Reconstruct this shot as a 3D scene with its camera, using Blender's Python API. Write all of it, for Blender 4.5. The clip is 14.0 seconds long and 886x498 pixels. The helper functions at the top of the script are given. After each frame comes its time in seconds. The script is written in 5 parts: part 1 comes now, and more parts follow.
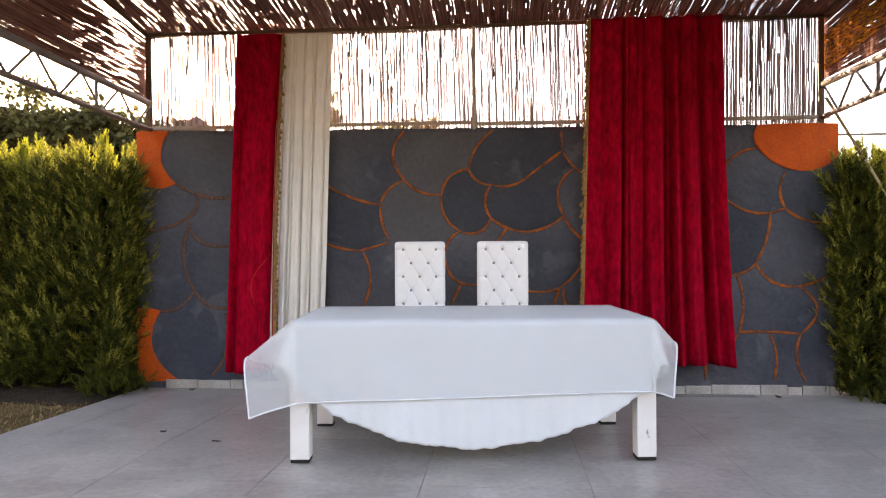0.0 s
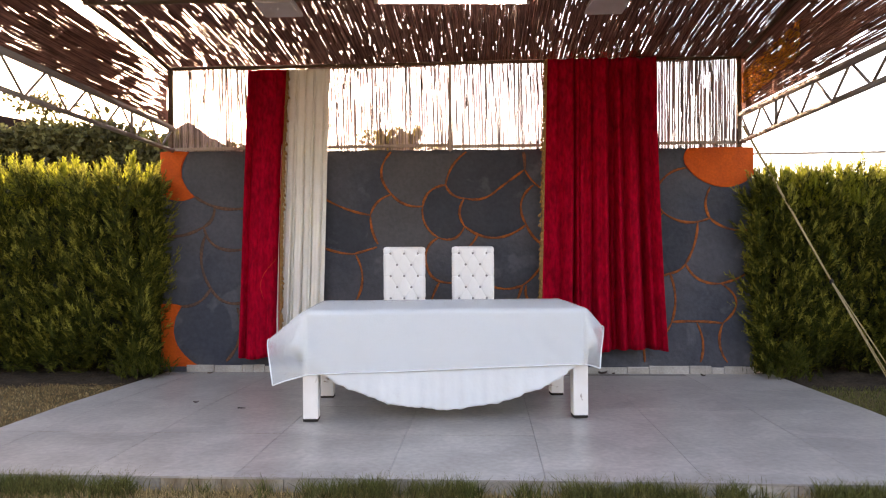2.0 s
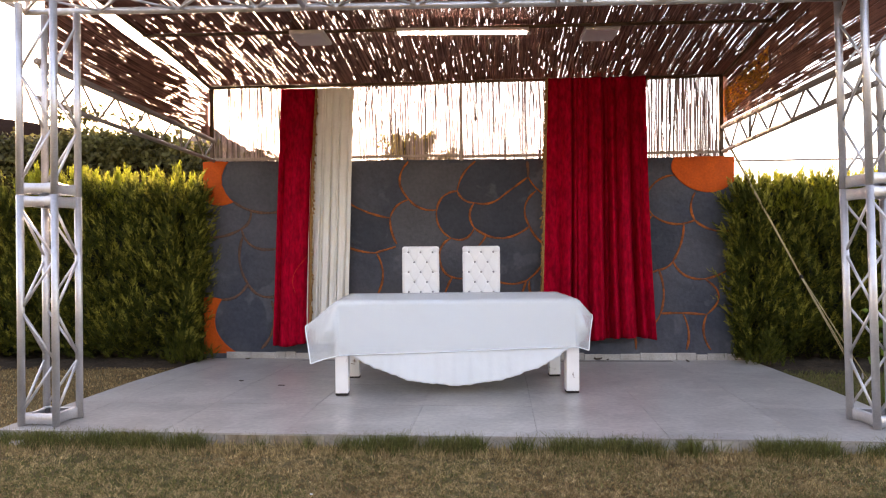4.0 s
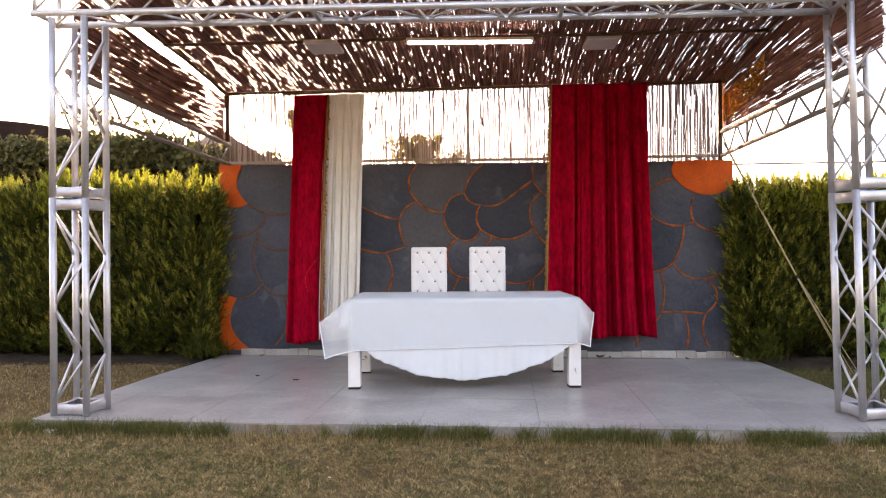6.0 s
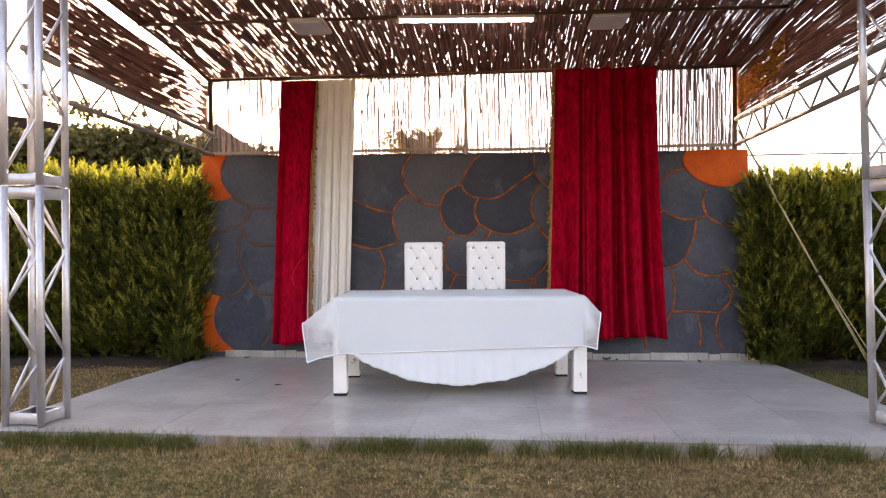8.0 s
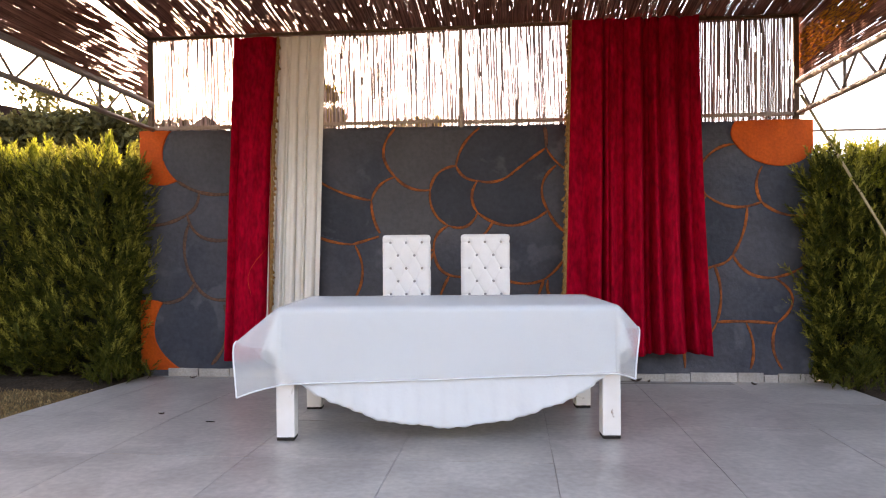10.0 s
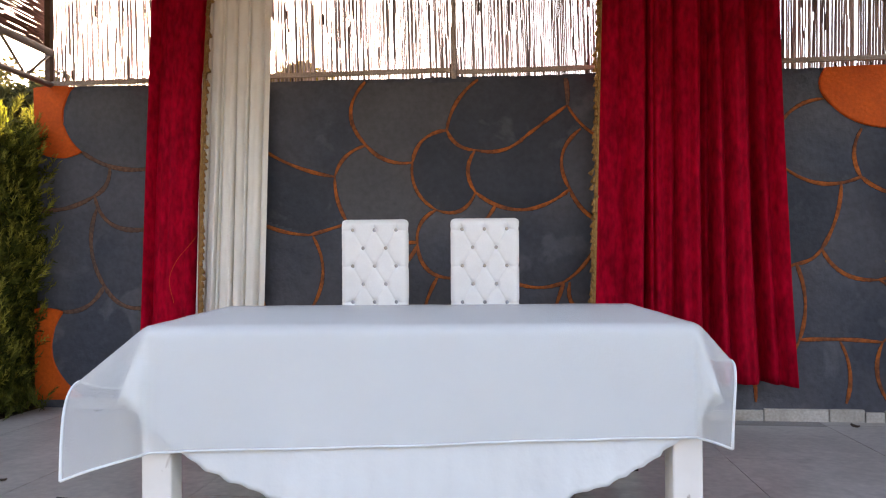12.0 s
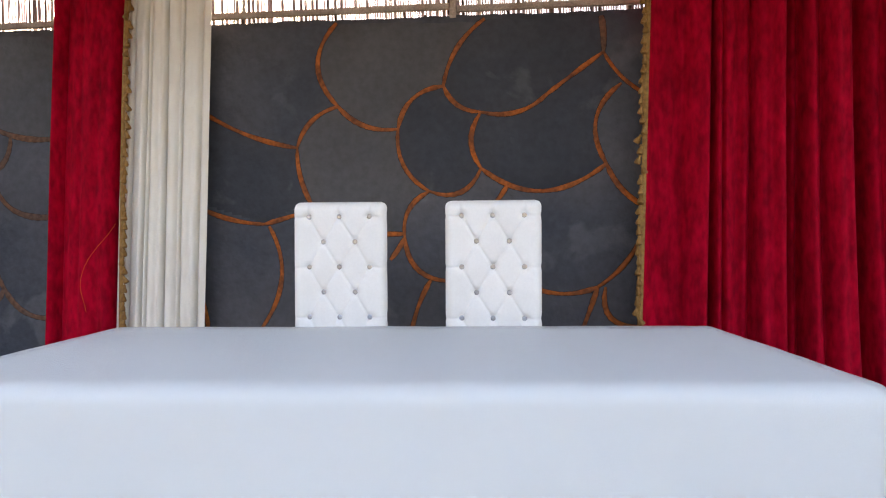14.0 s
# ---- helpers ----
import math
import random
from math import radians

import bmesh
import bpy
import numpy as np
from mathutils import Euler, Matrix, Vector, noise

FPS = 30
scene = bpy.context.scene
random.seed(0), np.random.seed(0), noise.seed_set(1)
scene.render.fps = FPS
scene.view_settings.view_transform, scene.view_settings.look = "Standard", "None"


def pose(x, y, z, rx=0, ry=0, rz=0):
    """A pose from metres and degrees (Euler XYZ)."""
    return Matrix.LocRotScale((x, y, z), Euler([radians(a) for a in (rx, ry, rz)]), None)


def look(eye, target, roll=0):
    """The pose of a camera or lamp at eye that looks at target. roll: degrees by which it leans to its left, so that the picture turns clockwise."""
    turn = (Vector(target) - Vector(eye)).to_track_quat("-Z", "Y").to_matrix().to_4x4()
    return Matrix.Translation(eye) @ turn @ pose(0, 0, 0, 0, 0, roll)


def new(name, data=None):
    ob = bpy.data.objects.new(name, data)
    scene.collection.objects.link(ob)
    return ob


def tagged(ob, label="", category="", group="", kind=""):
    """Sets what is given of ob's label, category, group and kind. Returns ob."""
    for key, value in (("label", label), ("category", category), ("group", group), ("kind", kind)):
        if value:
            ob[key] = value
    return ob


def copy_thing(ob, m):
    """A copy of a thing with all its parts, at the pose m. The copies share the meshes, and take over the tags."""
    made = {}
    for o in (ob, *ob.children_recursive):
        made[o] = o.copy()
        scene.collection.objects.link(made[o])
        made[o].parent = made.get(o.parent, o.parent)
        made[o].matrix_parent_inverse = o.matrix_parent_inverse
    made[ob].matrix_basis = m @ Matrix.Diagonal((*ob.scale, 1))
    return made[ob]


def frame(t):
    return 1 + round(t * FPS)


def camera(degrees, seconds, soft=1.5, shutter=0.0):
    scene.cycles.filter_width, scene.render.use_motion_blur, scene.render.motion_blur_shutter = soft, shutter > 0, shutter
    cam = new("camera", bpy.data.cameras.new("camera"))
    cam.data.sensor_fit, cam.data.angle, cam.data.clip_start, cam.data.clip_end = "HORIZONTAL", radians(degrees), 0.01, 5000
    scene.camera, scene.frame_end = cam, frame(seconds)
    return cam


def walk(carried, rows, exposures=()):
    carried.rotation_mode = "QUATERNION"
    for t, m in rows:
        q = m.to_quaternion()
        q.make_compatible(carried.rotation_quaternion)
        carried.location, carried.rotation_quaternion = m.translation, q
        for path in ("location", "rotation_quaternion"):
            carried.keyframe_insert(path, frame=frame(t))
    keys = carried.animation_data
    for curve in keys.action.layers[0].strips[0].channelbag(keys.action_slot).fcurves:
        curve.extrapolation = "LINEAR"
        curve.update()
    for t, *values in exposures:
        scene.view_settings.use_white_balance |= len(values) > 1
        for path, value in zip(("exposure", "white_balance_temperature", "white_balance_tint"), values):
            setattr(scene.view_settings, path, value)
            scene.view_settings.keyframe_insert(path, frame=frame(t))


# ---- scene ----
cam = camera(64.7, 14.0, soft=1.15)
PATH = [
    (0, (0.369, -6.127, 1.173), (0.203, -4.134, 1.178), -0.3),
    (0.5, (0.433, -6.394, 1.186), (0.285, -4.399, 1.192), -0.3),
    (1, (0.433, -6.686, 1.211), (0.294, -4.691, 1.217), -0.4),
    (1.5, (0.439, -6.961, 1.214), (0.312, -4.965, 1.218), -0.4),
    (2, (0.501, -7.222, 1.206), (0.378, -5.226, 1.211), -0.4),
    (2.5, (0.472, -7.513, 1.223), (0.346, -5.517, 1.23), -0.4),
    (3, (0.482, -7.714, 1.215), (0.35, -5.719, 1.221), -0.4),
    (3.5, (0.553, -7.919, 1.209), (0.412, -5.924, 1.215), -0.4),
    (3.7, (0.566, -7.983, 1.208), (0.414, -5.989, 1.21), -0.5),
    (6, (0.574, -8.344, 1.208), (0.396, -6.352, 1.212), -0.4),
    (6.5, (0.582, -8.329, 1.207), (0.407, -6.336, 1.211), -0.4),
    (7, (0.584, -8.263, 1.192), (0.413, -6.271, 1.193), -0.4),
    (7.5, (0.598, -8.093, 1.188), (0.428, -6.1, 1.19), -0.4),
    (8, (0.597, -7.842, 1.166), (0.413, -5.85, 1.168), -0.4),
    (8.2, (0.58, -7.707, 1.177), (0.39, -5.716, 1.177), -0.4),
    (10.3, (0.605, -6.126, 1.123), (0.399, -4.137, 1.124), -0.5),
    (10.5, (0.603, -5.971, 1.128), (0.378, -3.983, 1.126), -0.5),
    (11, (0.594, -5.559, 1.125), (0.362, -3.572, 1.121), -0.5),
    (11.5, (0.586, -5.156, 1.105), (0.369, -3.168, 1.104), -0.4),
    (12, (0.572, -4.756, 1.057), (0.356, -2.767, 1.064), -0.4),
    (12.5, (0.56, -4.376, 1.053), (0.359, -2.386, 1.052), -0.4),
    (13, (0.575, -3.998, 1.038), (0.366, -2.009, 1.045), -0.3),
    (13.5, (0.505, -3.731, 1.056), (0.282, -1.743, 1.048), -0.3),
    (14, (0.512, -3.613, 1.075), (0.275, -1.627, 1.056), -0.3),
]
walk(cam, [(t, look(eye, target, roll)) for t, eye, target, roll in PATH],
     exposures=[(0.0, 2.95, 8500, 27), (3.0, 2.97, 8600, 29), (6.5, 3.05, 8600, 30), (8.0, 3.03, 8600, 30), (10.5, 2.97, 8350, 28),
                (11.5, 2.89, 8150, 26), (12.5, 2.89, 8150, 25), (13.2, 2.96, 8150, 24), (14.0, 3.04, 8150, 24)])

# ---- world, sun, exposure ----
SUN_AZ, SUN_EL = radians(-27.0), radians(17.0)      # azimuth from +y towards +x
world = bpy.data.worlds.new("sky")
scene.world = world
world.use_nodes = True
wnt = world.node_tree
sky = wnt.nodes.new("ShaderNodeTexSky")
sky.sky_type = "NISHITA"
sky.sun_disc = False
sky.sun_elevation, sky.sun_rotation = SUN_EL, SUN_AZ
sky.dust_density, sky.ozone_density, sky.air_density = 1.0, 1.0, 1.0
wnt.nodes["Background"].inputs["Strength"].default_value = 0.15
wnt.links.new(sky.outputs["Color"], wnt.nodes["Background"].inputs["Color"])
sun = new("sun", bpy.data.lights.new("sun", "SUN"))
sun.data.energy, sun.data.angle, sun.data.color = 3.5, radians(0.6), (1.0, 0.89, 0.74)
sun.matrix_world = look((math.sin(SUN_AZ) * 40, math.cos(SUN_AZ) * 40, math.tan(SUN_EL) * 40), (0, 0, 0))


# ---- materials ----
def material(name, base, rough=0.6, metal=0.0, second=None, scale=6.0, amount=0.5, grain=0.0, grain_scale=120.0,
             bump=0.0, bump_scale=60.0, island=0.0, each=0.0, translucent=0.0, sheen=0.0, stretch=(1, 1, 1), glow=None, spec=0.3, smudge=None):
    """A principled material: base mixed with second by a broad noise, darkened a little by a fine grain, with bump."""
    m = bpy.data.materials.new(name)
    m.use_nodes = True
    nt = m.node_tree
    N, L = nt.nodes, nt.links
    p = N["Principled BSDF"]
    p.inputs["Roughness"].default_value, p.inputs["Metallic"].default_value = rough, metal
    p.inputs["Specular IOR Level"].default_value = spec
    co = N.new("ShaderNodeTexCoord")
    mp = N.new("ShaderNodeMapping")
    mp.inputs["Scale"].default_value = stretch
    L.new(co.outputs["Object"], mp.inputs["Vector"])
    broad = N.new("ShaderNodeTexNoise")
    broad.inputs["Scale"].default_value, broad.inputs["Detail"].default_value = scale, 6.0
    L.new(mp.outputs["Vector"], broad.inputs["Vector"])
    ramp = N.new("ShaderNodeMapRange")
    ramp.inputs["From Min"].default_value, ramp.inputs["From Max"].default_value = 0.5 - 0.5 * amount, 0.5 + 0.5 * amount
    L.new(broad.outputs["Fac"], ramp.inputs["Value"])
    mix = N.new("ShaderNodeMix")
    mix.data_type = "RGBA"
    mix.inputs["A"].default_value = (*base, 1)
    mix.inputs["B"].default_value = (*(second or tuple(c * 0.75 for c in base)), 1)
    L.new(ramp.outputs["Result"], mix.inputs["Factor"])
    colour = mix.outputs["Result"]
    if smudge:
        sn = N.new("ShaderNodeTexNoise")
        sn.inputs["Scale"].default_value, sn.inputs["Detail"].default_value, sn.inputs["Distortion"].default_value = smudge[1], 7.0, 0.6
        L.new(co.outputs["Object"], sn.inputs["Vector"])
        sr = N.new("ShaderNodeMapRange")
        sr.inputs["From Min"].default_value, sr.inputs["From Max"].default_value, sr.inputs["To Max"].default_value = smudge[2], smudge[2] + 0.06, smudge[3]
        L.new(sn.outputs["Fac"], sr.inputs["Value"])
        sm = N.new("ShaderNodeMix")
        sm.data_type = "RGBA"
        sm.inputs["B"].default_value = (*smudge[0], 1)
        L.new(colour, sm.inputs["A"])
        L.new(sr.outputs["Result"], sm.inputs["Factor"])
        colour = sm.outputs["Result"]
    value = None
    if grain:
        fine = N.new("ShaderNodeTexNoise")
        fine.inputs["Scale"].default_value, fine.inputs["Detail"].default_value = grain_scale, 3.0
        L.new(mp.outputs["Vector"], fine.inputs["Vector"])
        r2 = N.new("ShaderNodeMapRange")
        r2.inputs["From Min"].default_value, r2.inputs["From Max"].default_value = 0.3, 0.7
        r2.inputs["To Min"].default_value, r2.inputs["To Max"].default_value = 1 - grain, 1 + grain
        L.new(fine.outputs["Fac"], r2.inputs["Value"])
        value = r2.outputs["Result"]
    for amount_of, source in ((island, "ShaderNodeNewGeometry"), (each, "ShaderNodeObjectInfo")):
        if amount_of:
            info = N.new(source)
            r3 = N.new("ShaderNodeMapRange")
            r3.inputs["To Min"].default_value, r3.inputs["To Max"].default_value = 1 - amount_of, 1 + amount_of
            L.new(info.outputs["Random Per Island" if source.endswith("Geometry") else "Random"], r3.inputs["Value"])
            if value is None:
                value = r3.outputs["Result"]
            else:
                mul = N.new("ShaderNodeMath")
                mul.operation = "MULTIPLY"
                L.new(value, mul.inputs[0])
                L.new(r3.outputs["Result"], mul.inputs[1])
                value = mul.outputs["Value"]
    if value is not None:
        hsv = N.new("ShaderNodeHueSaturation")
        L.new(colour, hsv.inputs["Color"])
        L.new(value, hsv.inputs["Value"])
        colour = hsv.outputs["Color"]
    L.new(colour, p.inputs["Base Color"])
    if bump:
        bn = N.new("ShaderNodeTexNoise")
        bn.inputs["Scale"].default_value, bn.inputs["Detail"].default_value = bump_scale, 5.0
        L.new(mp.outputs["Vector"], bn.inputs["Vector"])
        b = N.new("ShaderNodeBump")
        b.inputs["Strength"].default_value, b.inputs["Distance"].default_value = min(bump, 1.0), 0.01
        L.new(bn.outputs["Fac"], b.inputs["Height"])
        L.new(b.outputs["Normal"], p.inputs["Normal"])
    if sheen:
        p.inputs["Sheen Weight"].default_value, p.inputs["Sheen Roughness"].default_value = sheen, 0.35
        L.new(colour, p.inputs["Sheen Tint"])
    if glow:
        p.inputs["Emission Color"].default_value, p.inputs["Emission Strength"].default_value = (*glow[0], 1), glow[1]
    if translucent:
        t = N.new("ShaderNodeBsdfTranslucent")
        L.new(colour, t.inputs["Color"])
        ms = N.new("ShaderNodeMixShader")
        ms.inputs["Fac"].default_value = translucent
        L.new(p.outputs["BSDF"], ms.inputs[1])
        L.new(t.outputs["BSDF"], ms.inputs[2])
        L.new(ms.outputs["Shader"], N["Material Output"].inputs["Surface"])
    return m


M_TILE = material("grey_porcelain_tile", (0.375, 0.342, 0.306), 0.31, second=(0.285, 0.252, 0.228), scale=2.4, amount=0.35, grain=0.13, grain_scale=26, bump=0.05, bump_scale=25, each=0.06, spec=0.28, smudge=((0.49, 0.44, 0.405), 2.6, 0.54, 0.28))
M_GROUT = material("grey_grout", (0.31, 0.282, 0.26), 0.9, grain=0.2)
M_CONCRETE = material("stained_concrete", (0.24, 0.21, 0.17), 0.9, second=(0.11, 0.085, 0.06), scale=4, amount=0.5, grain=0.2, bump=0.3, bump_scale=40)
M_SKIRT = material("off_white_skirting_tile", (0.47, 0.44, 0.40), 0.7, second=(0.28, 0.25, 0.21), scale=5, amount=0.5, grain=0.15, grain_scale=60, each=0.12)
M_KERB = material("stained_pale_kerb_tile", (0.46, 0.43, 0.385), 0.75, second=(0.20, 0.155, 0.11), scale=2.6, amount=0.4, grain=0.15, grain_scale=50, each=0.15)
M_KERB_STAIN = material("brown_stained_kerb_tile", (0.20, 0.135, 0.075), 0.85, second=(0.33, 0.285, 0.22), scale=9, amount=0.4, grain=0.25, grain_scale=50, stretch=(1, 1, 0.35))
M_STONE = material("grey_painted_plaster", (0.078, 0.078, 0.088), 0.7, second=(0.042, 0.048, 0.061), scale=1.1, amount=0.25, grain=0.11, grain_scale=28, bump=0.9, bump_scale=26, spec=0.2, smudge=((0.105, 0.108, 0.116), 2.6, 0.57, 0.5))
M_STONE_DARK = material("slate_grey_painted_plaster", (0.046, 0.050, 0.061), 0.7, second=(0.030, 0.035, 0.045), scale=2.0, amount=0.4, grain=0.11, grain_scale=28, bump=0.9, bump_scale=26, spec=0.2, smudge=((0.09, 0.093, 0.10), 2.9, 0.58, 0.5))
M_STONE_WARM = material("brownish_grey_painted_plaster", (0.083, 0.082, 0.087), 0.7, second=(0.062, 0.062, 0.068), scale=2.0, amount=0.4, grain=0.11, grain_scale=28, bump=0.9, bump_scale=26, spec=0.2)
M_ORANGE = material("orange_paint", (0.60, 0.095, 0.010), 0.7, second=(0.44, 0.062, 0.010), scale=7, amount=0.5, grain=0.12, grain_scale=40, bump=0.4, bump_scale=45, spec=0.15)
M_JOINT = material("orange_painted_joint", (0.40, 0.105, 0.022), 0.8, second=(0.13, 0.045, 0.022), scale=9, amount=0.35, grain=0.3, grain_scale=60, bump=0.4, spec=0.15)
M_JOINT_OLD = material("faded_brown_joint", (0.17, 0.075, 0.04), 0.8, second=(0.07, 0.05, 0.042), scale=7, amount=0.5, grain=0.3, grain_scale=60, bump=0.4, spec=0.15)
M_JOINT_EDGE = material("dark_brown_joint_edge", (0.055, 0.03, 0.02), 0.8, second=(0.03, 0.026, 0.026), scale=9, amount=0.5, grain=0.3, grain_scale=60, bump=0.4, spec=0.15)
M_REED = material("brown_reed", (0.29, 0.145, 0.12), 0.75, second=(0.15, 0.072, 0.06), scale=4, amount=0.6, island=0.5, translucent=0.06, spec=0.12)
M_REED_PALE = material("bleached_reed", (0.40, 0.345, 0.35), 0.7, second=(0.20, 0.155, 0.155), scale=4, amount=0.6, island=0.5, translucent=0.2, spec=0.15)
M_HUSK = material("dark_leaf_husk", (0.12, 0.095, 0.085), 0.85, second=(0.05, 0.04, 0.036), scale=9, island=0.5, translucent=0.1, spec=0.1)
M_REED_SUNLIT = material("sunlight_coloured_reed", (0.78, 0.42, 0.07), 0.55, second=(0.55, 0.27, 0.04), scale=5, amount=0.6, island=0.4, translucent=0.6)
M_POLE = material("dark_wooden_pole", (0.13, 0.075, 0.045), 0.7, second=(0.07, 0.04, 0.025), scale=12, grain=0.2, bump=0.3, stretch=(1, 1, 1))
M_BATTEN = material("weathered_batten", (0.40, 0.33, 0.28), 0.75, second=(0.25, 0.19, 0.15), scale=6, grain=0.2, bump=0.3)
M_ALU = material("brushed_aluminium", (0.58, 0.565, 0.575), 0.42, 0.65, second=(0.42, 0.405, 0.41), scale=7, amount=0.5, grain=0.08, grain_scale=90, bump=0.08)
M_STEEL = material("brown_grey_steel", (0.21, 0.175, 0.16), 0.55, 0.3, second=(0.17, 0.14, 0.125), scale=8, grain=0.15)
M_VELVET = material("red_velvet", (0.40, 0.003, 0.019), 0.85, second=(0.20, 0.0012, 0.0085), scale=11, amount=0.5, grain=0.30, grain_scale=30, bump=0.25, bump_scale=26, sheen=0.12, stretch=(1.2, 1.2, 0.5), spec=0.05)
M_CREAM = material("cream_sheer_fabric", (0.80, 0.765, 0.70), 0.85, second=(0.74, 0.70, 0.635), scale=9, grain=0.05, grain_scale=240, bump=0.1, bump_scale=300, translucent=0.12, spec=0.1)
M_GOLD = material("gold_braid", (0.35, 0.19, 0.056), 0.5, 0.2, second=(0.16, 0.07, 0.02), scale=60, grain=0.3, bump=0.5, bump_scale=200)
M_WHITE = material("white_paint", (0.80, 0.79, 0.76), 0.45, second=(0.70, 0.68, 0.64), scale=6, amount=0.4, grain=0.05, bump=0.06, bump_scale=40)
M_LEG = material("chipped_white_paint", (0.80, 0.785, 0.755), 0.45, second=(0.72, 0.70, 0.66), scale=6, amount=0.4, bump=0.1, bump_scale=30, smudge=((0.20, 0.13, 0.08), 9.0, 0.66, 0.9))
M_RUBBER = material("worn_black_foot", (0.022, 0.018, 0.016), 0.8, grain=0.3)
M_LEATHER = material("white_leatherette", (0.80, 0.80, 0.79), 0.42, second=(0.735, 0.735, 0.725), scale=8, grain=0.02, bump=0.06, bump_scale=180)
M_CRYSTAL = material("crystal_button", (0.80, 0.81, 0.84), 0.12, 0.7)
M_CLOTH = material("white_satin_cloth", (0.770, 0.81, 0.815), 0.5, second=(0.725, 0.765, 0.775), scale=5, bump=0.55, bump_scale=12, translucent=0.12, sheen=0.1, spec=0.4)
M_HEDGE_SHADE = material("hedge_gap_shade", (0.022, 0.026, 0.012), 0.95, second=(0.012, 0.012, 0.008), scale=9, grain=0.4, bump=0.8, bump_scale=25)
M_HEDGE = material("cypress_foliage", (0.100, 0.103, 0.016), 0.7, second=(0.030, 0.040, 0.008), scale=8, amount=0.4, grain=0.35, grain_scale=15, island=0.5, translucent=0.30, spec=0.12)
M_HEDGE_TIP = material("cypress_tip", (0.30, 0.275, 0.048), 0.7, second=(0.15, 0.15, 0.026), scale=5, amount=0.5, grain=0.35, grain_scale=18, island=0.5, translucent=0.4, spec=0.12)
M_HEDGE_TOP = material("young_cypress_foliage", (0.28, 0.275, 0.03), 0.7, second=(0.17, 0.185, 0.022), scale=3, amount=0.5, island=0.4, translucent=0.6, spec=0.12)
M_IVY = material("ivy_leaf", (0.145, 0.128, 0.042), 0.5, second=(0.06, 0.053, 0.02), scale=2, amount=0.4, island=0.6, translucent=0.45, spec=0.2)
M_TREE = material("tree_leaf", (0.36, 0.265, 0.05), 0.5, second=(0.19, 0.145, 0.03), scale=2, amount=0.5, island=0.5, translucent=0.6, spec=0.2)
M_WEED = material("bright_weed_leaf", (0.14, 0.22, 0.035), 0.5, island=0.4, translucent=0.4)
M_BARK = material("bark", (0.10, 0.065, 0.045), 0.9, second=(0.06, 0.04, 0.03), scale=12, grain=0.3, bump=0.6)
M_THATCH = material("thatch", (0.20, 0.12, 0.075), 0.9, second=(0.12, 0.07, 0.045), scale=2, grain=0.35, grain_scale=30, bump=0.6, bump_scale=20)
M_FENCE = material("dark_brown_fence_mat", (0.030, 0.017, 0.012), 0.95, second=(0.018, 0.010, 0.008), scale=3, grain=0.3, grain_scale=40, bump=0.4, spec=0.0)
M_SOIL = material("dry_lawn_soil", (0.15, 0.11, 0.052), 0.95, second=(0.08, 0.06, 0.027), scale=1.1, amount=0.5, grain=0.35, grain_scale=45, bump=0.8, bump_scale=50, spec=0.05)
M_MULCH = material("dark_bare_soil", (0.060, 0.042, 0.028), 0.95, second=(0.030, 0.022, 0.016), scale=7, grain=0.4, grain_scale=50, bump=1.0, bump_scale=40, spec=0.05)
M_GRASS_DRY = material("dry_grass", (0.50, 0.345, 0.17), 0.8, second=(0.27, 0.19, 0.085), scale=14, amount=0.4, grain=0.5, grain_scale=42, island=0.5, translucent=0.3, spec=0.1)
M_GRASS_BROWN = material("withered_brown_grass", (0.31, 0.185, 0.085), 0.8, second=(0.16, 0.095, 0.042), scale=8, amount=0.4, grain=0.45, grain_scale=38, island=0.5, translucent=0.25, spec=0.1)
M_GRASS = material("green_grass", (0.085, 0.10, 0.026), 0.7, second=(0.16, 0.14, 0.05), scale=6, amount=0.4, grain=0.4, grain_scale=40, island=0.5, translucent=0.3, spec=0.1)
M_DEAD_LEAF = material("dead_leaf", (0.07, 0.045, 0.03), 0.8, second=(0.03, 0.02, 0.015), scale=30, bump=0.3)
M_ROPE = material("pale_brown_rope", (0.36, 0.275, 0.14), 0.85, grain=0.25)
M_LAMP = material("grey_lamp_housing", (0.66, 0.60, 0.60), 0.5, second=(0.58, 0.52, 0.52), scale=6)
M_TUBE = material("lit_tube", (0.9, 0.9, 0.9), 0.4, glow=((1.0, 0.98, 0.95), 6.0))
M_LIGHT_BLOCK = material("dark_light_block", (0.10, 0.095, 0.07), 0.9, second=(0.06, 0.06, 0.042), scale=0.8, grain=0.15, bump=0.3)
M_CHROME = material("chrome", (0.7, 0.7, 0.72), 0.2, 1.0)


